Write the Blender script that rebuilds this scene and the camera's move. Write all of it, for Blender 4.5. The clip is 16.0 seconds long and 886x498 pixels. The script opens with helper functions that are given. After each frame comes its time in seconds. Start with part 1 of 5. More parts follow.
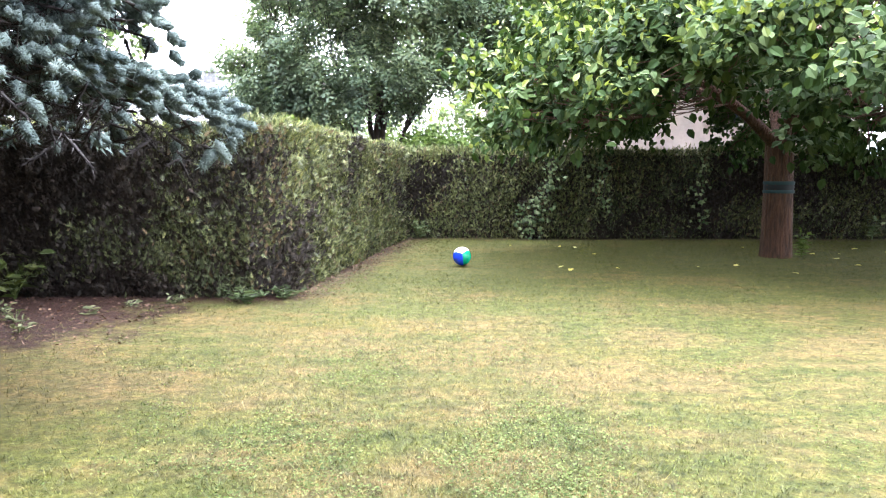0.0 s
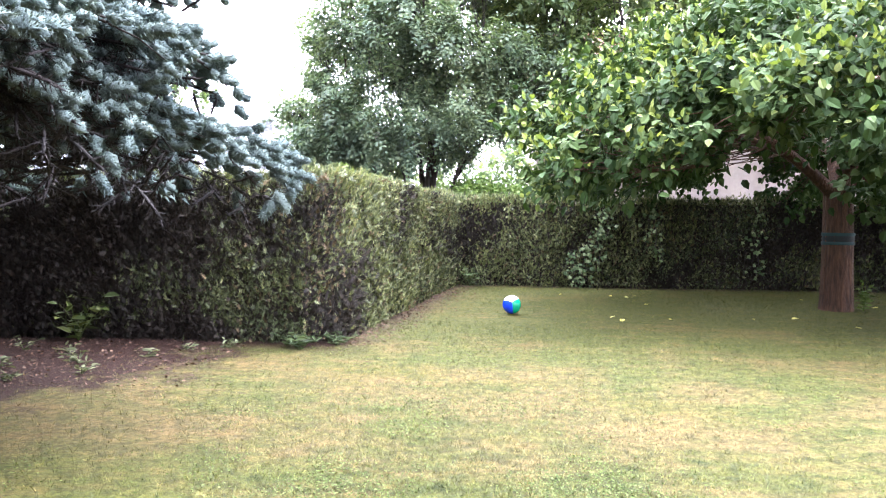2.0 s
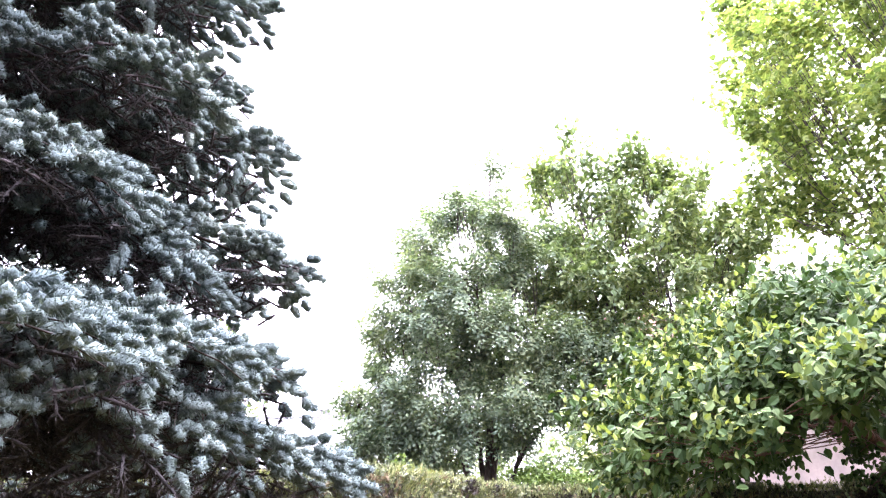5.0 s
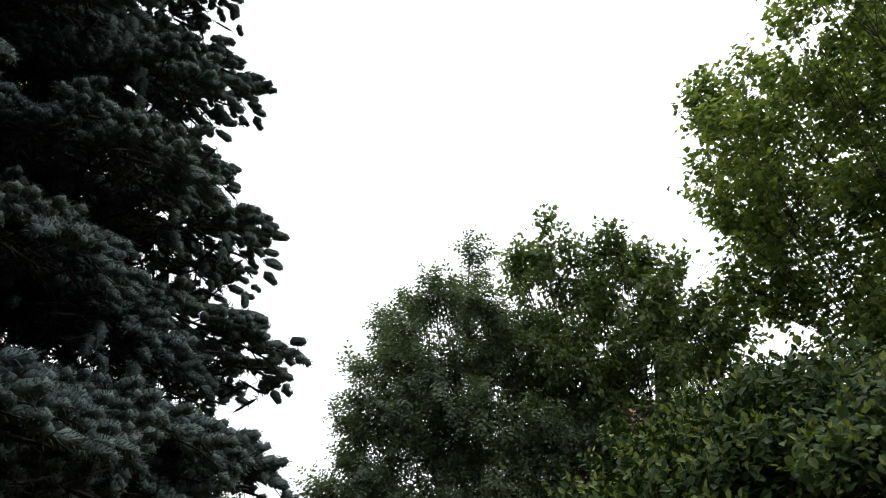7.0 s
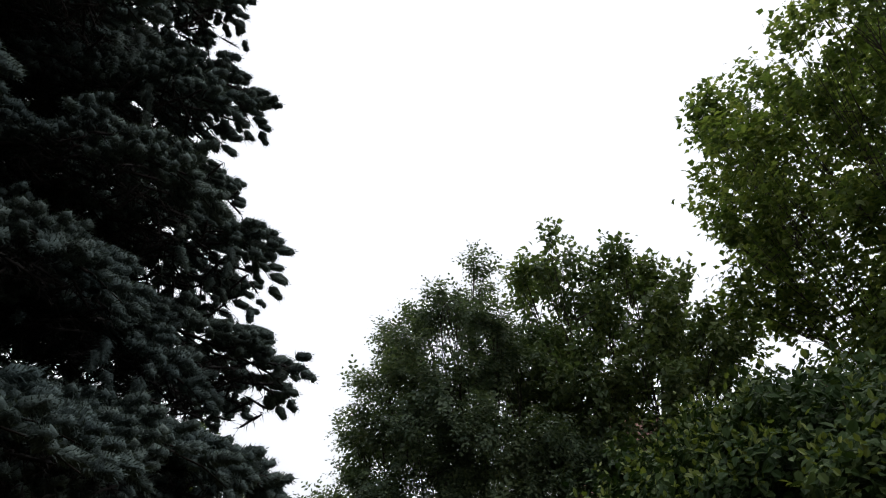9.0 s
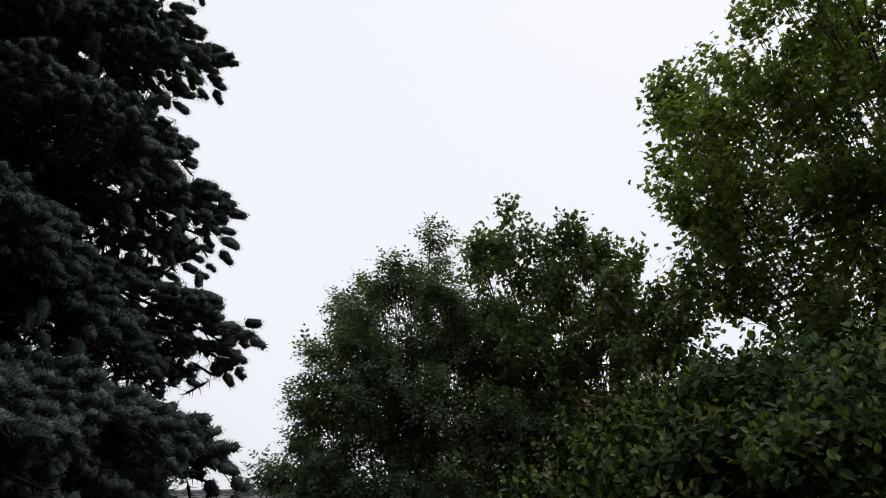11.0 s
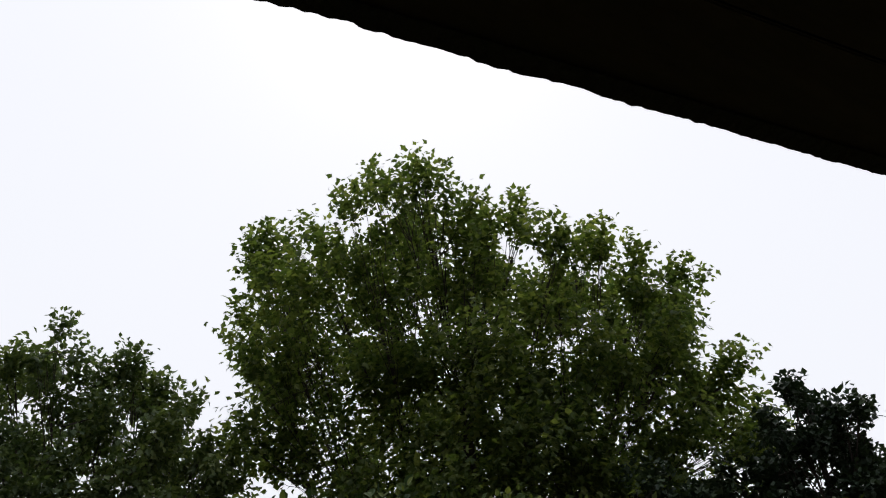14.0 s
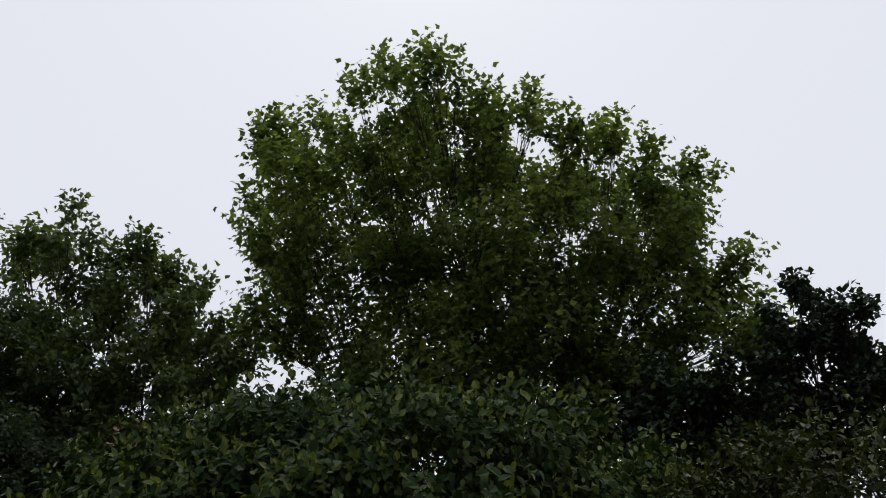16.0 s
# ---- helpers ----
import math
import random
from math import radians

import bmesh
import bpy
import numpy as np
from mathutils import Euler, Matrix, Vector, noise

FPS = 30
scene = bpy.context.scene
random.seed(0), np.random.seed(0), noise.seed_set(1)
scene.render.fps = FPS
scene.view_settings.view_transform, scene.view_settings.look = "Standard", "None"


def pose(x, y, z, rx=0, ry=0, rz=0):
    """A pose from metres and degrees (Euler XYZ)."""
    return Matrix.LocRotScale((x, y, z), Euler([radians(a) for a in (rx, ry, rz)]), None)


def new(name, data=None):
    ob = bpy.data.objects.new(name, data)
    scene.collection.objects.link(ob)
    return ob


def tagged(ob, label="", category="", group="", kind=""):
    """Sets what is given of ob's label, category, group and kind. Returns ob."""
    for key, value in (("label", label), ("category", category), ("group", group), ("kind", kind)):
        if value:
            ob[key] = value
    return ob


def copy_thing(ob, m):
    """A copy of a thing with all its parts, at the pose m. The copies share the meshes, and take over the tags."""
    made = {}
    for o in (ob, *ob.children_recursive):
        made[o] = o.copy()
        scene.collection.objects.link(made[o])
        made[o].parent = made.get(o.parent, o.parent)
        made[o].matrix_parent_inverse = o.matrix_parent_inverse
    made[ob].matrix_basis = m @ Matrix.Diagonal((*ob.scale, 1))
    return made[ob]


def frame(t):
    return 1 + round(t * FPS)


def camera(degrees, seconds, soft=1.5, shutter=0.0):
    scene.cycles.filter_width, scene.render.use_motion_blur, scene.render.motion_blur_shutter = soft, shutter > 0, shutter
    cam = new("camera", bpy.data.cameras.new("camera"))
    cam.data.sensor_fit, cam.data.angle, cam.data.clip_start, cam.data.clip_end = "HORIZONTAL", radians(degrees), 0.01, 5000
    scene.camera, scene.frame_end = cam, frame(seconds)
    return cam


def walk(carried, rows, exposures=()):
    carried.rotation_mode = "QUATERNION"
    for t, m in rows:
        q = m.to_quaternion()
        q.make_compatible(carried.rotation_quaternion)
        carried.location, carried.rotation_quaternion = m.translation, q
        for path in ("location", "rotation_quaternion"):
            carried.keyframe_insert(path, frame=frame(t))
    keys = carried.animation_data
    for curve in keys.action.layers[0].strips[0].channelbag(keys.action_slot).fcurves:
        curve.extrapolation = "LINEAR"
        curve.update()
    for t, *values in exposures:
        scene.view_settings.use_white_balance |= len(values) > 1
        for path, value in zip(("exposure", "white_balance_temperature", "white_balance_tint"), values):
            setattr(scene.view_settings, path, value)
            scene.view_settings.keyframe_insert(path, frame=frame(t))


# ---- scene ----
cam = camera(61.8, 16.0, soft=1.15)
# seconds, x, y, z, yaw, pitch, roll
PATH = [
    (0.0, 0.001, -0.001, 1.250, 0.00, -5.62, 0.16),
    (0.5, 0.001, -0.005, 1.251, -0.12, -5.89, 0.17),
    (1.0, -0.002, -0.016, 1.256, 0.22, -4.52, 0.28),
    (1.5, -0.008, -0.034, 1.267, 1.61, -2.70, 0.55),
    (2.0, -0.022, -0.048, 1.281, 3.77, -2.10, 0.66),
    (2.5, -0.041, -0.069, 1.298, 6.57, 0.49, 1.03),
    (3.0, -0.054, -0.099, 1.322, 8.53, 3.61, 1.36),
    (3.5, -0.057, -0.126, 1.353, 9.16, 8.01, 1.57),
    (4.0, -0.055, -0.144, 1.385, 8.96, 11.96, 0.95),
    (4.5, -0.053, -0.151, 1.407, 8.24, 16.35, 0.18),
    (4.7, -0.053, -0.151, 1.412, 8.40, 17.71, -0.39),
    (7.0, -0.181, -0.044, 1.451, 5.87, 25.93, -0.56),
    (7.5, -0.182, -0.044, 1.453, 5.90, 26.88, -0.35),
    (8.0, -0.185, -0.043, 1.458, 6.05, 27.03, -0.24),
    (8.5, -0.189, -0.041, 1.460, 6.26, 27.03, -0.55),
    (10.8, -0.219, 0.052, 1.481, 4.03, 25.83, -0.14),
    (11.0, -0.212, 0.060, 1.483, 2.44, 24.91, -0.19),
    (11.5, -0.187, 0.103, 1.489, -5.81, 22.48, 0.39),
    (12.0, -0.159, 0.168, 1.496, -17.75, 22.43, 0.35),
    (12.5, -0.151, 0.232, 1.501, -27.60, 23.58, 0.15),
    (13.0, -0.152, 0.27, 1.502, -31.09, 26.88, -1.10),
    (13.5, -0.122, 0.189, 1.491, -33.47, 32.12, -4.05),
    (14.0, -0.060, 0.130, 1.474, -34.28, 34.80, -5.73),
    (14.5, -0.009, 0.160, 1.464, -33.40, 33.00, -4.99),
    (15.0, 0.012, 0.203, 1.458, -33.60, 31.06, -4.22),
    (15.5, 0.018, 0.238, 1.451, -32.41, 29.02, -3.94),
    (16.0, 0.021, 0.248, 1.447, -32.67, 26.70, -3.54),
]
# seconds, stops, kelvin, tint
LIGHTNESS = [(0.0, 3.75, 5900, 17), (2.0, 3.85, 5750, 21), (3.5, 4.05, 5650, 32), (4.7, 4.15, 5850, 34), (6.8, 0.65, 6400, 10), (8.7, -0.28, 6300, 10),
             (10.8, -0.58, 6400, 10), (11.6, -0.55, 6400, 10), (12.5, -0.36, 6400, 11), (14.0, -0.55, 6400, 11), (16.0, -0.78, 6250, 11)]
walk(cam, [(t, pose(x, y, z, 0, 0, yaw) @ pose(0, 0, 0, 90 + pitch) @ pose(0, 0, 0, 0, 0, roll)) for t, x, y, z, yaw, pitch, roll in PATH], LIGHTNESS)

# ---------------------------------------------------------------- light
SUN_UP, SUN_ROUND = 60.0, 35.0
world = bpy.data.worlds.new("overcast_sky")
scene.world = world
world.use_nodes = True
wn, wl = world.node_tree.nodes, world.node_tree.links
sky = wn.new("ShaderNodeTexSky")
sky.sky_type, sky.sun_disc = "NISHITA", False
sky.sun_elevation, sky.sun_rotation = radians(SUN_UP), radians(SUN_ROUND)
sky.dust_density, sky.air_density = 6.0, 1.2
dim = wn.new("ShaderNodeVectorMath")
dim.operation = "SCALE"
dim.inputs["Scale"].default_value = 0.12
wl.new(sky.outputs[0], dim.inputs[0])
veil = wn.new("ShaderNodeMix")
veil.data_type = "RGBA"
veil.inputs["Factor"].default_value = 0.96
veil.inputs["B"].default_value = (1.0, 1.015, 1.06, 1)
wl.new(dim.outputs[0], veil.inputs["A"])
# thin cloud: brightest on the sun's side of the sky, duller away from it
sun_way = (math.sin(radians(SUN_ROUND)) * math.cos(radians(SUN_UP)), math.cos(radians(SUN_ROUND)) * math.cos(radians(SUN_UP)), math.sin(radians(SUN_UP)))
toward = wn.new("ShaderNodeVectorMath")
toward.operation = "DOT_PRODUCT"
toward.inputs[1].default_value = sun_way
wl.new(wn.new("ShaderNodeTexCoord").outputs["Generated"], toward.inputs[0])
fall = wn.new("ShaderNodeMapRange")
fall.interpolation_type = "SMOOTHSTEP"
for key, value in (("From Min", -0.5), ("From Max", 0.6), ("To Min", 0.12), ("To Max", 1.36)):
    fall.inputs[key].default_value = value
wl.new(toward.outputs["Value"], fall.inputs["Value"])
cloud = wn.new("ShaderNodeVectorMath")
cloud.operation = "SCALE"
wl.new(veil.outputs["Result"], cloud.inputs[0])
wl.new(fall.outputs["Result"], cloud.inputs["Scale"])
back = wn["Background"]
wl.new(cloud.outputs[0], back.inputs["Color"])
back.inputs["Strength"].default_value = 1.0
sun = new("sun", bpy.data.lights.new("sun", "SUN"))
sun.data.energy, sun.data.angle, sun.data.color = 1.3, radians(45), (1.0, 0.96, 0.88)
sun.matrix_world = pose(0, 0, 40) @ pose(0, 0, 0, 0, 0, -SUN_ROUND) @ pose(0, 0, 0, -(90 - SUN_UP), 0, 0)


# ---------------------------------------------------------------- materials
def material(name, rough=0.6):
    m = bpy.data.materials.new(name)
    m.use_nodes = True
    p = m.node_tree.nodes["Principled BSDF"]
    p.inputs["Roughness"].default_value = rough
    return m, m.node_tree.nodes, m.node_tree.links, p


def noise_at(n, l, scale, detail=4, rough=0.6, coord=None):
    g = coord or n.new("ShaderNodeNewGeometry").outputs["Position"]
    x = n.new("ShaderNodeTexNoise")
    x.inputs["Scale"].default_value, x.inputs["Detail"].default_value, x.inputs["Roughness"].default_value = scale, detail, rough
    l.new(g, x.inputs["Vector"])
    return x.outputs["Fac"]


def ramp(n, l, fac, *stops):
    r = n.new("ShaderNodeValToRGB")
    e = r.color_ramp.elements
    while len(e) < len(stops):
        e.new(0.5)
    for k, (at, c) in enumerate(stops):
        e[k].position, e[k].color = at, (*c, 1) if len(c) == 3 else c
    l.new(fac, r.inputs[0])
    return r.outputs["Color"]


def mix(n, l, fac, a, b, blend="MIX"):
    x = n.new("ShaderNodeMix")
    x.data_type, x.blend_type = "RGBA", blend
    for key, v in (("Factor", fac), ("A", a), ("B", b)):
        s = [i for i in x.inputs if i.name == key and (i.type == "VALUE" if key == "Factor" else i.type == "RGBA")][0]
        if isinstance(v, (int, float)):
            s.default_value = v
        elif isinstance(v, tuple):
            s.default_value = (*v, 1)
        else:
            l.new(v, s)
    return [o for o in x.outputs if o.type == "RGBA"][0]


def maths(n, l, op, a, b=0.0, clamp=False):
    x = n.new("ShaderNodeMath")
    x.operation, x.use_clamp = op, clamp
    for s, v in zip(x.inputs, (a, b)):
        if isinstance(v, (int, float)):
            s.default_value = v
        else:
            l.new(v, s)
    return x.outputs[0]


def bump(n, l, p, height, strength=0.4, distance=0.01):
    b = n.new("ShaderNodeBump")
    b.inputs["Strength"].default_value, b.inputs["Distance"].default_value = strength, distance
    l.new(height, b.inputs["Height"])
    l.new(b.outputs[0], p.inputs["Normal"])


def leaf_material(name, dark, mid, light, patch=0.5, rough=0.5, through_leaf=0.3, patch_scale=0.6, grain=0.0, gloss=0.3):
    """Leaves: each one its own shade, patches of growth over the crown, and light passing through."""
    m, n, l, p = material(name, rough)
    g = n.new("ShaderNodeNewGeometry")
    info = n.new("ShaderNodeObjectInfo")
    luck = maths(n, l, "FRACT", maths(n, l, "ADD", g.outputs["Random Per Island"], info.outputs["Random"]))
    own = ramp(n, l, luck, (0.0, dark), (0.55, mid), (1.0, light))
    big = noise_at(n, l, patch_scale, 3)
    tone = ramp(n, l, big, (0.3, (0.62, 0.68, 0.7)), (0.7, (1.3, 1.22, 0.95)))
    col = mix(n, l, patch, own, mix(n, l, 1.0, own, tone, "MULTIPLY"))
    if grain:
        streak = noise_at(n, l, grain, 3, 0.7)
        col = mix(n, l, 1.0, col, ramp(n, l, streak, (0.36, (0.65, 0.65, 0.65)), (0.64, (1.35, 1.35, 1.35))), "MULTIPLY")
        bump(n, l, p, streak, 0.8, 0.01)
    l.new(col, p.inputs["Base Color"])
    p.inputs["Specular IOR Level"].default_value = gloss
    t = n.new("ShaderNodeBsdfTranslucent")
    l.new(mix(n, l, 1.0, col, (1.15, 1.2, 0.6), "MULTIPLY"), t.inputs["Color"])
    x = n.new("ShaderNodeMixShader")
    x.inputs[0].default_value = through_leaf
    l.new(p.outputs[0], x.inputs[1])
    l.new(t.outputs[0], x.inputs[2])
    l.new(x.outputs[0], n["Material Output"].inputs["Surface"])
    return m


def plain_material(name, a, b, scale, rough=0.8, relief=0.3, depth=0.01, stretch=(1, 1, 1)):
    """A matt surface with two tones at two scales and a fine relief."""
    m, n, l, p = material(name, rough)
    mp = n.new("ShaderNodeMapping")
    mp.inputs["Scale"].default_value = stretch
    l.new(n.new("ShaderNodeNewGeometry").outputs["Position"], mp.inputs["Vector"])
    fine = noise_at(n, l, scale, 6, 0.65, mp.outputs[0])
    wide = noise_at(n, l, scale * 0.13, 3, 0.5, mp.outputs[0])
    col = ramp(n, l, fine, (0.3, a), (0.7, b))
    col = mix(n, l, 0.5, col, ramp(n, l, wide, (0.3, (0.7, 0.7, 0.72)), (0.7, (1.2, 1.2, 1.15))), "MULTIPLY")
    l.new(col, p.inputs["Base Color"])
    bump(n, l, p, fine, relief, depth)
    return m


def lawn_colour(n, l):
    """Green, mossy yellow, dry straw and reddish bare patches, drawn out along the mowing."""
    pos = n.new("ShaderNodeNewGeometry").outputs["Position"]
    mp = n.new("ShaderNodeMapping")
    mp.inputs["Scale"].default_value = (0.55, 1.0, 1.0)
    l.new(pos, mp.inputs["Vector"])
    along = mp.outputs[0]
    a = noise_at(n, l, 0.62, 5, 0.62, along)
    b = noise_at(n, l, 2.6, 5, 0.65, along)
    c = noise_at(n, l, 45.0, 3, 0.6)
    e = noise_at(n, l, 9.0, 4, 0.65, along)
    green = ramp(n, l, c, (0.3, (0.046, 0.056, 0.015)), (0.7, (0.132, 0.14, 0.043)))
    straw = ramp(n, l, c, (0.3, (0.1, 0.076, 0.031)), (0.7, (0.2, 0.158, 0.083)))
    moss = ramp(n, l, c, (0.3, (0.1, 0.077, 0.02)), (0.7, (0.2, 0.172, 0.062)))
    bare = ramp(n, l, c, (0.3, (0.07, 0.036, 0.024)), (0.7, (0.17, 0.098, 0.066)))
    dry = maths(n, l, "ADD", maths(n, l, "MULTIPLY", a, 0.46), maths(n, l, "MULTIPLY", b, 0.3))
    dry = maths(n, l, "ADD", dry, maths(n, l, "MULTIPLY", e, 0.24))
    g = n.new("ShaderNodeSeparateXYZ")
    l.new(pos, g.inputs[0])
    # the lawn is driest in a belt across the middle
    belt = maths(n, l, "DIVIDE", maths(n, l, "SUBTRACT", g.outputs["Y"], 5.0), 1.3)
    belt = maths(n, l, "MULTIPLY", maths(n, l, "SUBTRACT", 1.0, maths(n, l, "MULTIPLY", belt, belt), True), 0.022)
    lush = maths(n, l, "MULTIPLY", maths(n, l, "SUBTRACT", g.outputs["Y"], 6.0), 0.016, True)
    dry = maths(n, l, "ADD", maths(n, l, "SUBTRACT", dry, maths(n, l, "MINIMUM", lush, 0.06)), belt)
    f = ramp(n, l, dry, (0.455, (0, 0, 0)), (0.555, (0.92, 0.92, 0.92)))
    yellow = ramp(n, l, noise_at(n, l, 1.1, 4, 0.6, along), (0.5, (0, 0, 0)), (0.66, (0.85, 0.85, 0.85)))
    red = ramp(n, l, noise_at(n, l, 3.7, 5, 0.7, along), (0.6, (0, 0, 0)), (0.72, (0.8, 0.8, 0.8)))
    tuft = ramp(n, l, noise_at(n, l, 13.0, 5, 0.7), (0.32, (0.34, 0.38, 0.34)), (0.68, (1.02, 0.98, 0.94)))
    col = mix(n, l, f, green, mix(n, l, yellow, straw, moss))
    col = mix(n, l, maths(n, l, "MULTIPLY", red, f), col, bare)
    clump = ramp(n, l, noise_at(n, l, 4.2, 4, 0.7, along), (0.34, (0.72, 0.8, 0.7)), (0.6, (1.1, 1.06, 1.08)))
    return mix(n, l, 1.0, mix(n, l, 1.0, col, tuft, "MULTIPLY"), clump, "MULTIPLY")


def soil_mask(n, l):
    """Bare soil under the spruce and a strip of litter along the foot of the hedges."""
    g = n.new("ShaderNodeSeparateXYZ")
    l.new(n.new("ShaderNodeNewGeometry").outputs["Position"], g.inputs[0])
    x, y = g.outputs["X"], g.outputs["Y"]
    w = maths(n, l, "MULTIPLY", maths(n, l, "SUBTRACT", noise_at(n, l, 1.9, 8, 0.78), 0.5), 3.6)
    dx, dy = maths(n, l, "ADD", x, 5.3), maths(n, l, "SUBTRACT", y, 6.9)
    r = maths(n, l, "SQRT", maths(n, l, "ADD", maths(n, l, "MULTIPLY", dx, dx), maths(n, l, "MULTIPLY", dy, dy)))
    under = maths(n, l, "SUBTRACT", 2.95, maths(n, l, "ADD", r, w))
    # strip along the long side of the near hedge
    side = maths(n, l, "SUBTRACT", x, maths(n, l, "ADD", maths(n, l, "MULTIPLY", maths(n, l, "SUBTRACT", y, 7.6), 0.121), -1.62))
    strip = maths(n, l, "SUBTRACT", 0.3, maths(n, l, "ADD", side, maths(n, l, "MULTIPLY", w, 0.5)))
    strip = maths(n, l, "MINIMUM", strip, maths(n, l, "SUBTRACT", y, 7.0))
    foot = maths(n, l, "SUBTRACT", maths(n, l, "ADD", y, maths(n, l, "MULTIPLY", w, 0.4)), 14.85)
    m = maths(n, l, "MAXIMUM", maths(n, l, "MAXIMUM", under, strip), foot)
    return maths(n, l, "MULTIPLY", maths(n, l, "ADD", m, 0.15), 1.9, True)


def lawn_material(name, blades):
    m, n, l, p = material(name, 0.75 if not blades else 0.55)
    p.inputs["Specular IOR Level"].default_value = 0.25 if blades else 0.1
    col = lawn_colour(n, l)
    if not blades:
        # thatch and soil show between the blades
        col = mix(n, l, 1.0, col, (0.78, 0.74, 0.6), "MULTIPLY")
    if blades:
        g = n.new("ShaderNodeNewGeometry")
        own = ramp(n, l, g.outputs["Random Per Island"], (0.0, (0.62, 0.68, 0.52)), (0.55, (1.2, 1.22, 1.0)), (0.85, (1.6, 1.62, 1.4)), (1.0, (2.4, 2.35, 2.1)))
        col = mix(n, l, 1.0, col, own, "MULTIPLY")
    else:
        soil = ramp(n, l, noise_at(n, l, 34, 8, 0.75), (0.3, (0.007, 0.003, 0.0018)), (0.58, (0.022, 0.0095, 0.0065)), (0.78, (0.066, 0.036, 0.025)))
        col = mix(n, l, soil_mask(n, l), col, soil)
        bump(n, l, p, noise_at(n, l, 60, 6, 0.7), 0.8, 0.02)
    l.new(col, p.inputs["Base Color"])
    if blades:
        t = n.new("ShaderNodeBsdfTranslucent")
        l.new(col, t.inputs["Color"])
        x = n.new("ShaderNodeMixShader")
        x.inputs[0].default_value = 0.3
        l.new(p.outputs[0], x.inputs[1])
        l.new(t.outputs[0], x.inputs[2])
        l.new(x.outputs[0], n["Material Output"].inputs["Surface"])
    return m


M_LAWN, M_BLADE = lawn_material("lawn", False), lawn_material("grass_blade", True)
M_CLOVER = leaf_material("clover", (0.03, 0.046, 0.013), (0.064, 0.088, 0.028), (0.15, 0.18, 0.075), 0.6, 0.8, 0.2, 1.5, 0.0, 0.1)
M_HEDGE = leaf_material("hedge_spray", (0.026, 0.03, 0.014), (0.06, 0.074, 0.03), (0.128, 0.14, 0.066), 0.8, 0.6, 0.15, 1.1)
# paler new growth, also used to colour the lit faces of the hedges
M_HEDGE_LIT = leaf_material("hedge_lit_growth", (0.062, 0.082, 0.03), (0.128, 0.15, 0.06), (0.26, 0.255, 0.125), 0.5, 0.6, 0.2, 1.3)
# dead brown, darkened to carry the shade under spruce and apple tree
M_HEDGE_DEAD_SHADED = leaf_material("hedge_dead_shaded_spray", (0.008, 0.006, 0.005), (0.016, 0.012, 0.009), (0.04, 0.029, 0.021), 0.6, 0.8, 0.1, 1.0)
M_HEDGE_TAN = leaf_material("hedge_tan_spray", (0.05, 0.035, 0.017), (0.1, 0.07, 0.037), (0.18, 0.135, 0.075), 0.4, 0.8, 0.1, 1.2)
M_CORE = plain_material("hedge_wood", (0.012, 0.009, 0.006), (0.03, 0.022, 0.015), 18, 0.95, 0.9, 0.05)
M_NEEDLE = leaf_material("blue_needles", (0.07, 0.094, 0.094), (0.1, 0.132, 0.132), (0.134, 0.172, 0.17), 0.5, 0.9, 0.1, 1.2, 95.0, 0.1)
# old brown needles, darkened for the shade inside and under the boughs
M_NEEDLE_OLD_SHADED = leaf_material("old_shaded_needles", (0.009, 0.007, 0.007), (0.016, 0.0125, 0.0125), (0.028, 0.022, 0.022), 0.4, 0.8, 0.05, 1.2, 95.0)
M_APPLE = leaf_material("apple_leaf", (0.018, 0.037, 0.012), (0.04, 0.074, 0.023), (0.092, 0.131, 0.051), 0.7, 0.55, 0.12, 0.7, 0.0, 0.08)
M_APPLE_TIP = leaf_material("young_apple_leaf", (0.11, 0.15, 0.035), (0.165, 0.21, 0.05), (0.24, 0.275, 0.085), 0.3, 0.45, 0.25, 0.7)
M_MAPLE = leaf_material("maple_leaf", (0.062, 0.1, 0.034), (0.132, 0.184, 0.062), (0.232, 0.275, 0.1), 0.8, 0.5, 0.58, 0.35)
M_ROWAN = leaf_material("pinnate_leaf", (0.06, 0.094, 0.06), (0.11, 0.154, 0.098), (0.185, 0.232, 0.14), 0.8, 0.5, 0.36, 0.4)
M_ASH = leaf_material("ash_leaf", (0.064, 0.1, 0.048), (0.12, 0.17, 0.078), (0.205, 0.255, 0.115), 0.8, 0.5, 0.42, 0.4)
M_FRUIT = leaf_material("fruit_leaf", (0.026, 0.04, 0.01), (0.055, 0.075, 0.016), (0.1, 0.115, 0.028), 0.5, 0.5, 0.14, 0.8)
M_SHRUB = leaf_material("shrub_leaf", (0.06, 0.11, 0.025), (0.11, 0.17, 0.04), (0.18, 0.25, 0.07), 0.5, 0.5, 0.25, 0.8)
M_DARKTREE = leaf_material("dark_leaf", (0.018, 0.035, 0.02), (0.034, 0.056, 0.033), (0.06, 0.09, 0.05), 0.6, 0.5, 0.15, 0.5)
M_FERN = leaf_material("fern_leaf", (0.026, 0.042, 0.016), (0.045, 0.068, 0.026), (0.075, 0.1, 0.04), 0.3, 0.6, 0.2, 2.0)
M_WEED = leaf_material("weed_leaf", (0.05, 0.062, 0.028), (0.085, 0.1, 0.05), (0.15, 0.16, 0.09), 0.3, 0.7, 0.2, 2.0)
M_IVY = leaf_material("ivy_leaf", (0.04, 0.07, 0.025), (0.085, 0.125, 0.05), (0.17, 0.21, 0.1), 0.3, 0.45, 0.2, 2.0)
M_FALLEN = leaf_material("fallen_leaf", (0.36, 0.3, 0.06), (0.55, 0.48, 0.14), (0.6, 0.58, 0.3), 0.2, 0.5, 0.2, 3.0)
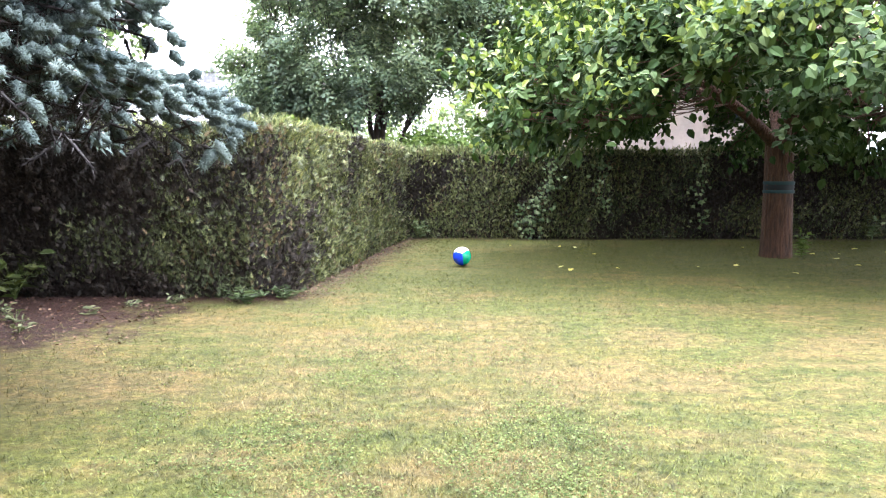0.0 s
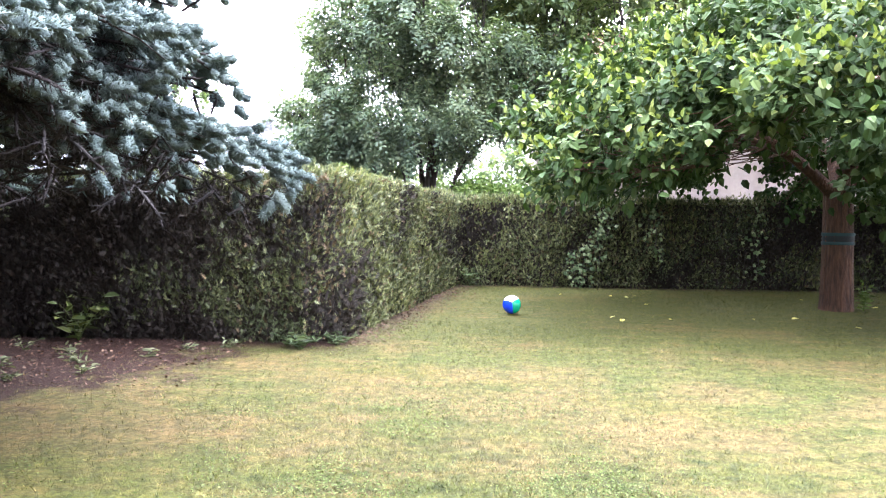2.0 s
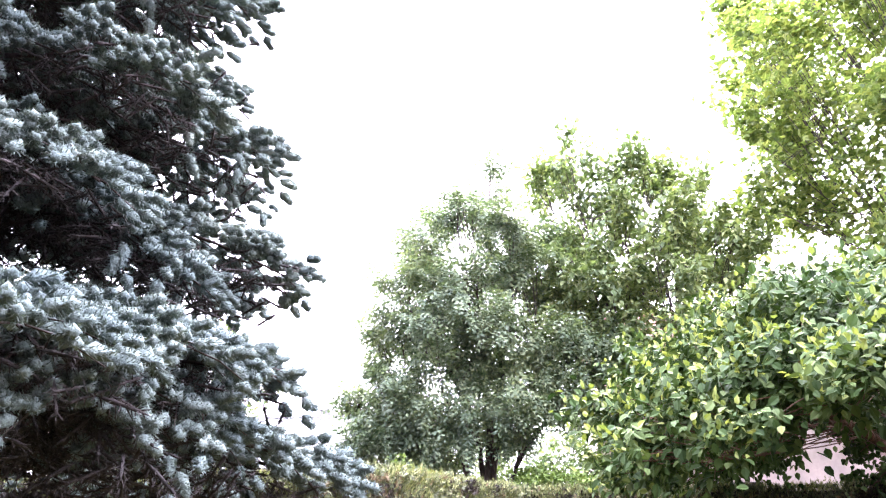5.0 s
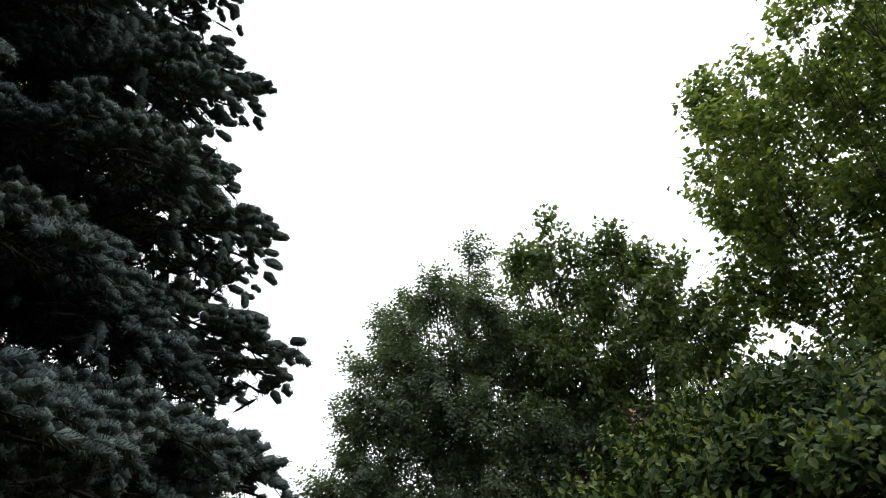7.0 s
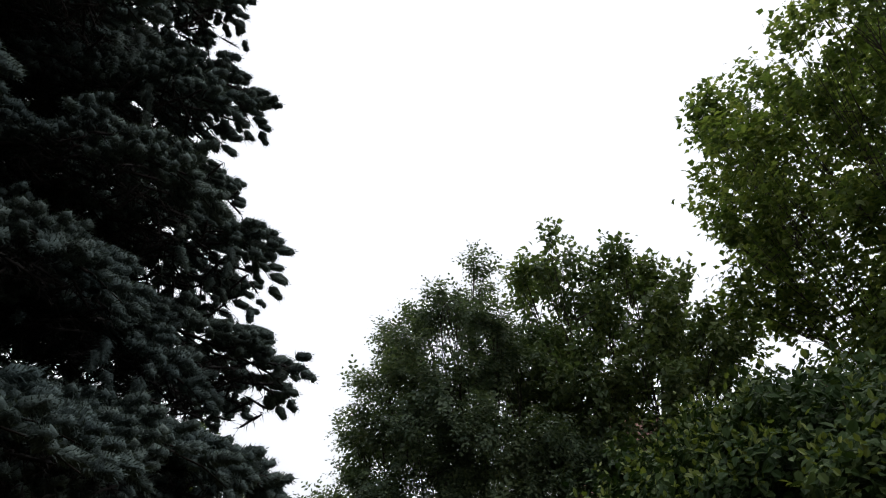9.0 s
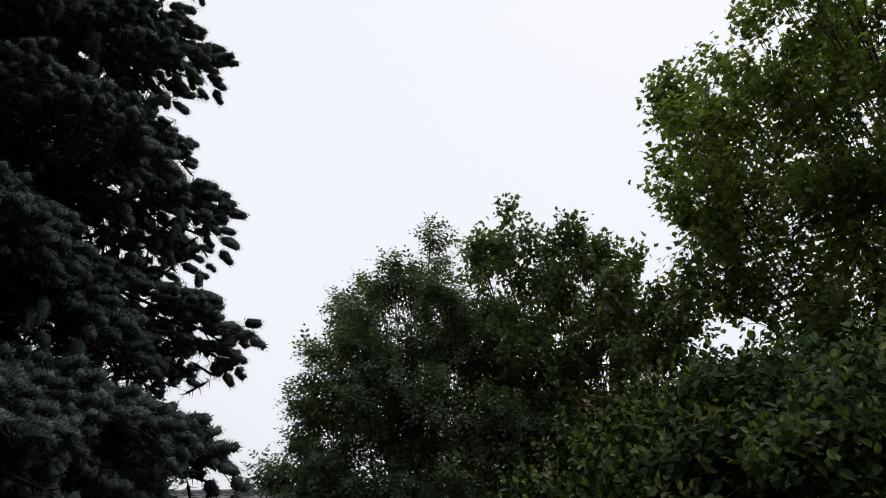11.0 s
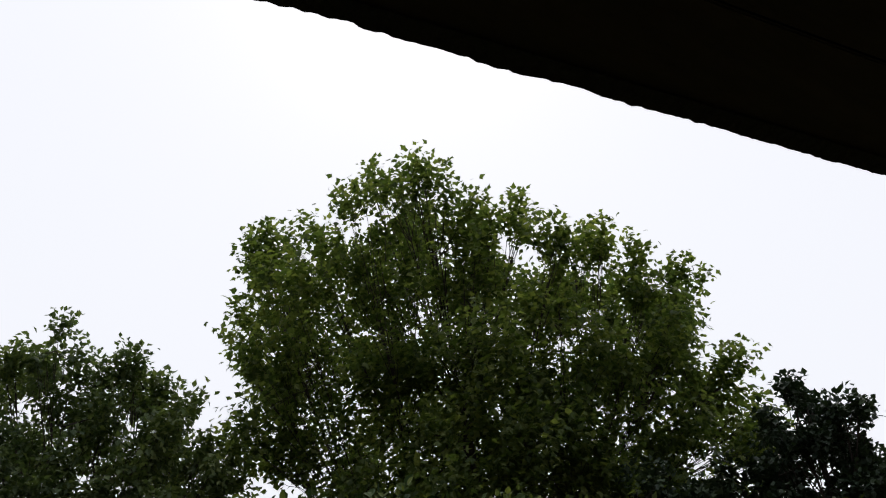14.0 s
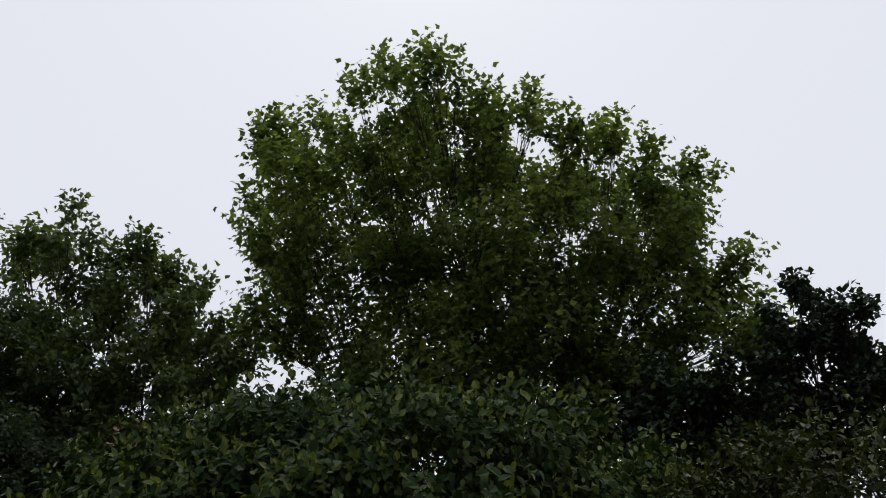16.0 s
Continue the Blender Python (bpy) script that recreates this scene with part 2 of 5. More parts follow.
M_LITTER = leaf_material("dry_litter", (0.035, 0.019, 0.012), (0.065, 0.037, 0.024), (0.14, 0.09, 0.06), 0.3, 0.8, 0.05, 3.0)
M_BARK = plain_material("grey_brown_bark", (0.022, 0.017, 0.014), (0.07, 0.055, 0.045), 14, 0.9, 0.9, 0.03, (1, 1, 0.25))
M_BARK_RED = plain_material("red_brown_bark", (0.022, 0.0105, 0.006), (0.115, 0.055, 0.028), 26, 0.92, 1.0, 0.06, (1, 1, 0.16))
M_BARK_DARK = plain_material("spruce_bark", (0.018, 0.013, 0.011), (0.045, 0.033, 0.028), 20, 0.95, 0.9, 0.03, (1, 1, 0.4))


# ---------------------------------------------------------------- mesh tools
rng = np.random.default_rng(7)


def unit(a):
    return a / np.maximum(np.linalg.norm(a, axis=-1, keepdims=True), 1e-9)


def mesh_of(name, verts, faces, mats, slots=None, smooth=False):
    me = bpy.data.meshes.new(name)
    me.from_pydata(np.asarray(verts, float).tolist(), [], np.asarray(faces).tolist() if not isinstance(faces, list) else faces)
    for m in mats if isinstance(mats, (list, tuple)) else [mats]:
        me.materials.append(m)
    if slots is not None:
        me.polygons.foreach_set("material_index", np.asarray(slots, dtype=np.int32))
    if smooth:
        me.polygons.foreach_set("use_smooth", np.ones(len(me.polygons), dtype=bool))
    me.update()
    return me


def piece(name, me, parent=None, label="", at=None):
    ob = new(name, me)
    if parent is not None:
        ob.parent = parent
    if at is not None:
        ob.matrix_basis = at
    return tagged(ob, label)


def single_leaves(tv, tf, pos, fwd, up, size, mat, parent):
    """Leaves that stand apart, each a piece of its own on one shared mesh."""
    me = mesh_of("leaf", tv, tf, mat)
    ya = unit(np.asarray(fwd, float))
    xa = unit(np.cross(ya, up))
    za = np.cross(xa, ya)
    for i, q in enumerate(pos):
        m = Matrix((xa[i] * size[i], ya[i] * size[i], za[i] * size[i])).transposed().to_4x4()
        m.translation = q
        piece("leaf", me, parent, at=m)


def part(name, bm, mat, parent, label="", smooth=False):
    me = bpy.data.meshes.new(name)
    bm.to_mesh(me)
    bm.free()
    me.materials.append(mat)
    if smooth:
        me.polygons.foreach_set("use_smooth", np.ones(len(me.polygons), dtype=bool))
    return piece(name, me, parent, label)


def thing(name, x, y, z, label, category, group="", kind=""):
    ob = new(name)
    ob.empty_display_size = 0.2
    ob.location = (x, y, z)
    return tagged(ob, label, category, group, kind)


def box(bm, x0, y0, z0, x1, y1, z1, bevel=0.0):
    r = bmesh.ops.create_cube(bm, size=1, matrix=Matrix.Translation(((x0 + x1) / 2, (y0 + y1) / 2, (z0 + z1) / 2)) @ Matrix.Diagonal((x1 - x0, y1 - y0, z1 - z0, 1)))
    if bevel:
        es = list({e for v in r["verts"] for e in v.link_edges})
        bmesh.ops.bevel(bm, geom=es, offset=bevel, segments=2, affect="EDGES")
    return bm


def spread(tv, tf, pos, fwd, up, size):
    """Copies of a small shape joined in one set of vertices and faces; it lies along y with its face towards z."""
    y = unit(fwd)
    x = unit(np.cross(y, up))
    z = np.cross(x, y)
    s = np.broadcast_to(np.asarray(size, float).reshape(-1, 1) if np.ndim(size) else np.full((len(pos), 1), float(size)), (len(pos), 1))[:, None, :]
    v = pos[:, None, :] + s * (tv[None, :, 0:1] * x[:, None] + tv[None, :, 1:2] * y[:, None] + tv[None, :, 2:3] * z[:, None])
    f = tf[None] + (np.arange(len(pos)) * len(tv))[:, None, None]
    return v.reshape(-1, 3), f.reshape(-1, tf.shape[1])


def joined(sets):
    vs, fs, off = [], [], 0
    for v, f in sets:
        vs.append(v)
        fs.append(f + off)
        off += len(v)
    return np.concatenate(vs), np.concatenate(fs)


class Tubes:
    """Tapered tubes along lines, gathered into one mesh."""

    def __init__(self):
        self.v, self.f, self.n = [], [], 0

    def add(self, pts, radii, sides=6):
        pts = np.asarray(pts, float)
        t = unit(np.gradient(pts, axis=0))
        ref = np.where(np.abs(t[:, 2:3]) > 0.9, [[1.0, 0, 0]], [[0, 0, 1.0]])
        a = unit(np.cross(t, ref))
        b = np.cross(t, a)
        ang = np.arange(sides) * 2 * math.pi / sides
        ring = np.cos(ang)[None, :, None] * a[:, None] + np.sin(ang)[None, :, None] * b[:, None]
        v = pts[:, None] + ring * np.asarray(radii, float)[:, None, None]
        k = len(pts)
        i, j = np.meshgrid(np.arange(k - 1), np.arange(sides), indexing="ij")
        j2 = (j + 1) % sides
        f = np.stack([i * sides + j, i * sides + j2, (i + 1) * sides + j2, (i + 1) * sides + j], -1).reshape(-1, 4)
        self.v.append(v.reshape(-1, 3))
        self.f.append(f + self.n)
        self.n += k * sides

    def mesh(self, name, mat):
        return mesh_of(name, np.concatenate(self.v), np.concatenate(self.f), mat, smooth=True)


def curve3(a, b, c, n):
    t = np.linspace(0, 1, n)[:, None]
    return (1 - t) ** 2 * np.asarray(a) + 2 * t * (1 - t) * np.asarray(b) + t ** 2 * np.asarray(c)


# small shapes: lie along y, face z
LEAF_V = np.array([(0, 0, -0.03), (0.31, 0.24, 0.04), (0.3, 0.62, 0.03), (0, 1.02, -0.14), (-0.3, 0.62, 0.03), (-0.31, 0.24, 0.04)], float)
LEAF_F = np.array([(0, 1, 2), (0, 2, 3), (0, 3, 4), (0, 4, 5)])
BENT_V = np.array([(0, 0, 0), (0.42, 0.45, 0.06), (0, 1, -0.15), (-0.42, 0.45, 0.06)], float)
BENT_F = np.array([(0, 1, 2), (0, 2, 3)])
STAR_V = np.array([(0, 0, 0), (0.46, 0.36, -0.05), (0.24, 0.58, 0.02), (0, 1.02, -0.12), (-0.24, 0.58, 0.02), (-0.46, 0.36, -0.05)], float)
STAR_F = np.array([(0, 1, 2), (0, 2, 3), (0, 3, 4), (0, 4, 5)])


def pinnate(pairs):
    v, f = [], []
    for k in range(pairs * 2 + 1):
        row, s = k // 2, (-1, 1)[k % 2]
        y0 = 0.14 + 0.8 * row / pairs
        if k == pairs * 2:
            tip, s = (0, 1.18, -0.16), 0
            side = (0.1, 0, 0)
        else:
            tip = (s * 0.36, y0 + 0.16, -0.05 - 0.1 * y0)
            side = (0, 0.13, 0)
        base = (0, y0 if s else 0.94, -0.08 * y0)
        mid = tuple((base[i] + tip[i]) / 2 for i in range(3))
        q = len(v)
        v += [base, tuple(mid[i] + side[i] for i in range(3)), tip, tuple(mid[i] - side[i] for i in range(3))]
        f.append((q, q + 1, q + 2, q + 3))
    return np.array(v, float), np.array(f)


PINN_V, PINN_F = pinnate(2)


def fan():
    """A flat spray of scale leaves."""
    v, f = [], []
    for a, r0, r1, w in ((0, 0.0, 1.0, 0.06), (0.3, 0.35, 0.55, 0.055), (-0.32, 0.25, 0.6, 0.055), (0.42, 0.05, 0.6, 0.06), (-0.46, 0.0, 0.55, 0.06)):
        d = np.array((math.sin(a), math.cos(a), 0))
        s = np.array((d[1], -d[0], 0)) * w
        b = np.array((0, r0, 0))
        q = len(v)
        v += [b + s + d * 0.1, b - s + d * 0.1, b + d * r1 - np.array((0, 0, 0.15 * r1))]
        f.append((q, q + 1, q + 2))
    return np.array(v, float), np.array(f)


FAN_V, FAN_F = fan()


# ---------------------------------------------------------------- ground
def ground():
    xs = np.concatenate([[-400, -120, -50, -25], np.linspace(-14, 20, 69), [30, 60, 130, 400]])
    ys = np.concatenate([[-400, -100, -30, -12], np.linspace(-6, 24, 61), [32, 60, 130, 400]])
    X, Y = np.meshgrid(xs, ys, indexing="ij")
    Z = np.array([[0.035 * noise.noise((x * 0.45, y * 0.45, 0.3)) * (1 if abs(x) < 20 and -6 < y < 20 else 0) for y in ys] for x in xs])
    V = np.stack([X, Y, Z], -1).reshape(-1, 3)
    i, j = np.meshgrid(np.arange(len(xs) - 1), np.arange(len(ys) - 1), indexing="ij")
    q = (i * len(ys) + j)
    F = np.stack([q, q + len(ys), q + len(ys) + 1, q + 1], -1).reshape(-1, 4)
    tagged(new("ground", mesh_of("ground", V, F, M_LAWN, smooth=True)), "dry summer lawn with straw patches and bare soil", "lawn", kind="structure")


def ground_z(p):
    return np.array([0.035 * noise.noise((x * 0.45, y * 0.45, 0.3)) for x, y in p])


def soil_here(x, y):
    under = 2.75 - np.hypot(x + 5.3, y - 6.9)
    side = 0.16 - (x - (-1.62 + 0.121 * (y - 7.6)))
    return np.maximum(np.maximum(under, np.where(y > 7, side, -1)), y - 14.7)


def sample_lawn(n, near, far):
    r = near * (far / near) ** rng.random(n)
    a = 0.34 * rng.normal(size=n)
    far_out = (np.abs(a) > 1.3) | (rng.random(n) > np.clip((r - near) / 1.1, 0.03, 1))
    r, a = r[~far_out], a[~far_out]
    n = len(r)
    x, y = r * np.sin(a), r * np.cos(a)
    keep = (soil_here(x, y) + 0.85 * rng.normal(size=n) < 0.1) & (y < 14.9)
    keep &= ~((y > 7.35) & (x < -1.6 + 0.121 * (y - 7.6)))
    return x[keep], y[keep], r[keep]


def grass():
    tv, tf = [], []
    for k in range(4):
        a = k * 2.513 + 0.3
        lean = 0.75 + 0.6 * (k % 3)
        d = np.array((math.cos(a), math.sin(a)))
        s = np.array((-d[1], d[0])) * 0.08
        b = d * 0.12 * (k % 2 + 0.5)
        tv += [(*(b + s), 0), (*(b - s), 0), (*(b + d * lean), 0.85 + 0.15 * (k % 2))]
        tf.append((3 * k, 3 * k + 1, 3 * k + 2))
    tv, tf = np.array(tv, float), np.array(tf)
    x, y, r = sample_lawn(74000, 1.6, 9.5)
    # the rest of the lawn: the far half, then thinly all round
    for m, (xa, xb, ya, yb) in ((26000, (-2.0, 9.5, 7.2, 14.7)), (9000, (-6.0, 13.0, -1.6, 14.7))):
        xf, yf = rng.uniform(xa, xb, m), rng.uniform(ya, yb, m)
        kf = (soil_here(xf, yf) + 0.2 * rng.normal(size=m) < 0) & ((xf > -1.5 + 0.121 * (yf - 7.6)) | (yf < 7.3))
        x, y = np.concatenate([x, xf[kf]]), np.concatenate([y, yf[kf]])
    r = np.hypot(x, y)
    pos = np.stack([x, y, ground_z(zip(x, y)) - 0.004], -1)
    size = (0.012 + 0.019 * rng.random(len(x)) ** 2.5) * (1 + 0.03 * r)
    a = rng.uniform(0, 6.283, len(x))
    up = np.stack([np.zeros(len(x)), np.zeros(len(x)), np.ones(len(x))], -1) + 0.2 * rng.normal(size=(len(x), 3))
    v, f = spread(tv, tf, pos, np.stack([np.cos(a), np.sin(a), 0 * a], -1), up, size)
    tagged(new("grass", mesh_of("grass", v, f, M_BLADE)), "short mown grass, green with dry straw-coloured patches", "grass", kind="stuff")
    # clover and broad-leaved weeds in drifts
    x, y, r = sample_lawn(140000, 1.6, 9.0)
    drift = np.array([0.7 * noise.noise((p * 1.1, q * 1.1, 5.0)) + 0.6 * noise.noise((p * 3.1, q * 3.1, 8.0)) for p, q in zip(x, y)])
    k = drift + 0.22 * rng.normal(size=len(x)) > 0.24
    x, y, r = x[k], y[k], r[k]
    pos = np.stack([x, y, ground_z(zip(x, y)) + 0.012 + 0.015 * rng.random(len(x))], -1)
    a = rng.uniform(0, 6.283, len(x))
    up = np.array((0, 0, 1.0)) + 0.35 * rng.normal(size=(len(x), 3))
    v, f = spread(BENT_V, BENT_F, pos, np.stack([np.cos(a), np.sin(a), 0.2 + 0 * a], -1), up, 0.006 + 0.011 * rng.random(len(x)) ** 1.5)
    tagged(new("clover", mesh_of("clover", v, f, M_CLOVER)), "drifts of small clover and weed leaves in the lawn", "weeds", kind="stuff")


ground()
grass()


# ---------------------------------------------------------------- hedges
def hedge(name, label, faces, top, core, dead, density):
    """faces: (x0, y0, x1, y1, outward x, outward y, height) for each clipped face; core: outline of the woody body."""
    th = thing(name, core[0][0], core[0][1], 0, label, "hedge")
    inv = Matrix.Translation(-th.location)
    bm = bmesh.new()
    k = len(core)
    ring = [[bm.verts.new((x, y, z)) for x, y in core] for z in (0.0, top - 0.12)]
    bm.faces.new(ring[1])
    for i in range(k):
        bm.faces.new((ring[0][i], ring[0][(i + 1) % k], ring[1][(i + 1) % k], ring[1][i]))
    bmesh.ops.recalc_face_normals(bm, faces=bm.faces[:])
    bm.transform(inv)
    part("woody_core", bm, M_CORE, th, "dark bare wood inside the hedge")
    P, N, S = [], [], []
    for x0, y0, x1, y1, ox, oy, h in faces:
        length = math.hypot(x1 - x0, y1 - y0)
        n = int(density * length * h)
        u, z = rng.random(n), h * rng.random(n) ** 0.97
        p = np.stack([x0 + (x1 - x0) * u, y0 + (y1 - y0) * u, z], -1)
        o = np.array((ox, oy, 0.0))
        # ribs of the single plants, then tufts
        wave = np.array([0.06 * noise.noise((a * 2.6, b * 2.6, c * 0.5)) + 0.085 * noise.noise((a * 5.0, b * 5.0, c * 2.6)) + 0.045 * noise.noise((a * 13, b * 13, c * 8)) for a, b, c in p])
        p = p + o * (wave + 0.035 * rng.normal(size=n))[:, None]
        P.append(p)
        N.append(np.broadcast_to(o, (n, 3)))
        # pale sprays paint the light on the side face and back hedge's left
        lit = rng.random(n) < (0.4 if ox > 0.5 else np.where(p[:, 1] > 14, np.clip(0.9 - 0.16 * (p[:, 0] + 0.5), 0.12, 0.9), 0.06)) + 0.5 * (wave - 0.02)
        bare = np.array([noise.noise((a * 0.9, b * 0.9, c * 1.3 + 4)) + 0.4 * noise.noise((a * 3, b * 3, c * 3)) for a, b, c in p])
        # the spruce's shade is painted in with more of the dark, brown dead sprays
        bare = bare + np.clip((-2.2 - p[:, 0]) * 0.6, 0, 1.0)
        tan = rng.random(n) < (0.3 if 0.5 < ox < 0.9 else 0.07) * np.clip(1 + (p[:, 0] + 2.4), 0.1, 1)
        # likewise painted shade where the apple tree overhangs it
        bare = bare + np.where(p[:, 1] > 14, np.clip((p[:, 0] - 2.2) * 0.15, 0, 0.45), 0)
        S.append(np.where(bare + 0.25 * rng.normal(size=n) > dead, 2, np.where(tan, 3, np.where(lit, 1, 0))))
        # crisp sunlit edge along the top, painted with the pale sprays
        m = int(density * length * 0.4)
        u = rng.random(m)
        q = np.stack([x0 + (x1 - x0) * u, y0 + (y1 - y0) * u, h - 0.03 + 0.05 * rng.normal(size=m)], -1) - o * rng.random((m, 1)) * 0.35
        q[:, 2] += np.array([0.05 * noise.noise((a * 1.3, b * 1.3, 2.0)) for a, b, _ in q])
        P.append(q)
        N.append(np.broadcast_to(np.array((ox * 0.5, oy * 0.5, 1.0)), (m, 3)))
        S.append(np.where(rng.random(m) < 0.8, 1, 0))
    P, N, S = np.concatenate(P), np.concatenate(N), np.concatenate(S)
    n = len(P)
    fwd = N * 0.4 + np.array((0, 0, 0.55)) + 0.45 * rng.normal(size=(n, 3)) * (0.8, 0.8, 1.0)
    up = N * 0.8 + 0.65 * rng.normal(size=(n, 3)) + np.array((0, 0, 0.25))
    v, f = spread(FAN_V, FAN_F, P - np.array(th.location) - unit(fwd) * 0.04, fwd, up, (0.05 + 0.065 * rng.random(n) ** 1.6) * np.where(P[:, 1] > 14, 1.2, 1.0))
    piece("foliage", mesh_of(name + "_foliage", v, f, [M_HEDGE, M_HEDGE_LIT, M_HEDGE_DEAD_SHADED, M_HEDGE_TAN], np.repeat(S, len(FAN_F))), th, "clipped scale-leaved sprays with brown patches, light and shade coloured in")
    return th


HB = 14.95
hedge("clipped_hedge", "tall clipped conifer hedge beside the spruce, brown and coloured darker in its shade",
      [(-7.6, 7.55, -1.95, 7.45, 0, -1, 1.76), (-1.95, 7.45, -1.62, 7.72, 0.7, -0.7, 1.79), (-1.62, 7.72, -0.78, 14.75, 0.99, -0.12, 1.8)], 1.8,
      [(-7.6, 7.62), (-1.98, 7.53), (-1.7, 7.75), (-0.87, 14.8), (-1.9, 14.9), (-2.8, 8.6), (-7.6, 8.6)], 0.3, 2300)
hedge("clipped_hedge", "long clipped conifer hedge closing the lawn, ivy grown into it",
      [(-1.0, HB, 15.0, HB + 0.1, 0, -1, 1.78)], 1.8,
      [(-1.2, HB + 0.08), (15.0, HB + 0.18), (15.0, HB + 1.0), (-1.2, HB + 0.95)], 0.5, 1400)


# ---------------------------------------------------------------- trees
def broad_tree(name, label, base, trunks, lobes, leaf, n_twigs, per_twig, size, mats, bark, gnarl=0.12, droop=0.25, tip_share=0.0, twig_len=0.45, lift=0.25, shell=2.2, flare=0.35, clump=0.16, taper=0.45, wobble=0.04, single=None, mains=0, outward=0.0, face=0.0, loose=0.16, spray=14, fork=0.22):
    """trunks: (foot dx, dy, top x, y, z, radius) from the ground to the fork; lobes: (x, y, z, radius, height share)."""
    th = thing(name, base[0], base[1], 0, label, "tree")
    rng = np.random.default_rng(int(abs(base[0]) * 100) + int(abs(base[1]) * 1000))
    o = np.array((base[0], base[1], 0.0))
    wood = Tubes()
    tops = []
    for dx, dy, tx, ty, tz, r in trunks:
        a = o + (dx, dy, -0.05)
        c = np.array((tx, ty, tz))
        b = a + (c - a) * (fork, fork, 0.55) + rng.normal(size=3) * wobble * tz * 0.6
        pts = curve3(a, b, c, 9)
        rad = r * (1 - taper * np.linspace(0, 1, 9))
        rad[0] *= 1.0 + flare
        rad[1] *= 1.0 + flare * 0.25
        wood.add(pts - o, rad, 10)
        tops.append((c, r * 0.55))
    tips_p, tips_d, tips_c = [], [], []
    hub = np.mean([l[:3] for l in lobes], axis=0) - (0, 0, 0.6)
    vol = np.array([l[3] ** 1.6 * l[4] ** 0.5 for l in lobes])
    if mains:
        # a few main limbs, from whose ends the others part
        q, qr = tops[0]
        ends = []
        for k in range(mains):
            a = k * 2 * math.pi / mains + 0.35
            near = [l for l in lobes if math.cos(math.atan2(l[1] - q[1], l[0] - q[0]) - a) > 0.7] or lobes
            c = np.mean([l[:3] for l in near], axis=0) * 0.6 + q * 0.4 + (0, 0, 0.25)
            line = curve3(q - (0, 0, 0.12), (q + c) / 2 + (0, 0, 0.25) + rng.normal(size=3) * 0.12, c, 8)
            wood.add(line - o, qr * 0.8 * (1 - 0.5 * np.linspace(0, 1, 8)), 8)
            ends += [(line[j], qr * 0.3) for j in (3, 4, 5, 6, 7)]
        tops = ends
    for (x, y, z, r, sq), share in zip(lobes, vol / vol.sum()):
        c = np.array((x, y, z))
        near = sorted(tops, key=lambda t: np.linalg.norm((t[0] - c) * (1, 1, 0.5)))
        q, qr = near[int(rng.integers(0, 4)) if mains else 0]
        mid = (q + c) / 2 + np.array((0, 0, -0.1 * np.linalg.norm(c - q))) + rng.normal(size=3) * gnarl * r
        limb = curve3(q, mid, c, 8)
        lr = max(0.02, qr * min(1.0, 0.45 + share * 3)) * (1 - 0.75 * np.linspace(0, 1, 8)) * 0.55
        wood.add(limb - o, lr, 7)
        m = max(4, int(n_twigs * share))
        kc = max(4, m // spray)
        dc = unit(rng.normal(size=(kc, 3)) + (0, 0, 0.15) + outward * unit(c - hub))
        pc = c + dc * (r * rng.random(kc) ** (1 / shell) * (1 + 0.14 * rng.normal(size=kc)))[:, None] * (1, 1, sq)
        own = np.concatenate([np.arange(kc), rng.integers(0, kc, m - kc)])
        d = unit(dc[own] + 0.55 * rng.normal(size=(m, 3)))
        p = pc[own] + rng.normal(size=(m, 3)) * (clump * r, clump * r, clump * 0.8 * r)
        p[:kc] = pc
        # boughs from the limb into the lobe
        for k in range(min(m, 9)):
            s = limb[rng.integers(3, 8)]
            wood.add(curve3(s, (s + p[k]) / 2 + rng.normal(size=3) * gnarl * r * 0.6, p[k], 5) - o, lr[4] * 0.5 * (1 - 0.8 * np.linspace(0, 1, 5)) + 0.006, 5)
        for k in range(9, m, 8):
            s = limb[rng.integers(4, 8)] * 0.4 + p[k] * 0.6 + rng.normal(size=3) * 0.1 * r
            wood.add(np.stack([s, (s + p[k]) / 2 + rng.normal(size=3) * 0.04 * r, p[k]]) - o, (0.012, 0.008, 0.004), 3)
        tips_p.append(p)
        tips_d.append(unit(d * 0.8 + unit(c - o - (0, 0, z * 0.6)) * 0.4 + (0, 0, lift) + 0.3 * rng.normal(size=(m, 3))))
    P, Dn = np.concatenate(tips_p), np.concatenate(tips_d)
    # sprigs: leaves along each twig
    n = len(P)
    along = np.tile(np.linspace(0.0, 1.0, per_twig), n)
    pos = np.repeat(P, per_twig, 0) + np.repeat(Dn, per_twig, 0) * (along * twig_len)[:, None] + rng.normal(size=(n * per_twig, 3)) * loose * twig_len
    fwd = np.repeat(Dn, per_twig, 0) * (0.3 + 0.5 * along[:, None]) + 0.75 * rng.normal(size=(n * per_twig, 3)) - np.array((0, 0, droop))
    up = np.array((0, 0, 1.0)) + 0.42 * rng.normal(size=(n * per_twig, 3)) + 0.45 * np.repeat(Dn, per_twig, 0)
    if face:
        # leaves hang over one another and turn their faces to the light outside the crown
        rad = unit(pos - hub)
        up = up * (1 - face) + face * (rad * 0.9 + (0, 0, 0.5) + 0.5 * rng.normal(size=pos.shape))
        fwd = fwd * (1 - 0.6 * face) + face * (rad * 0.25 - (0, 0, 0.45))
    sz = size * (0.65 + 0.6 * rng.random(n * per_twig))
    slot = np.zeros(n * per_twig, int)
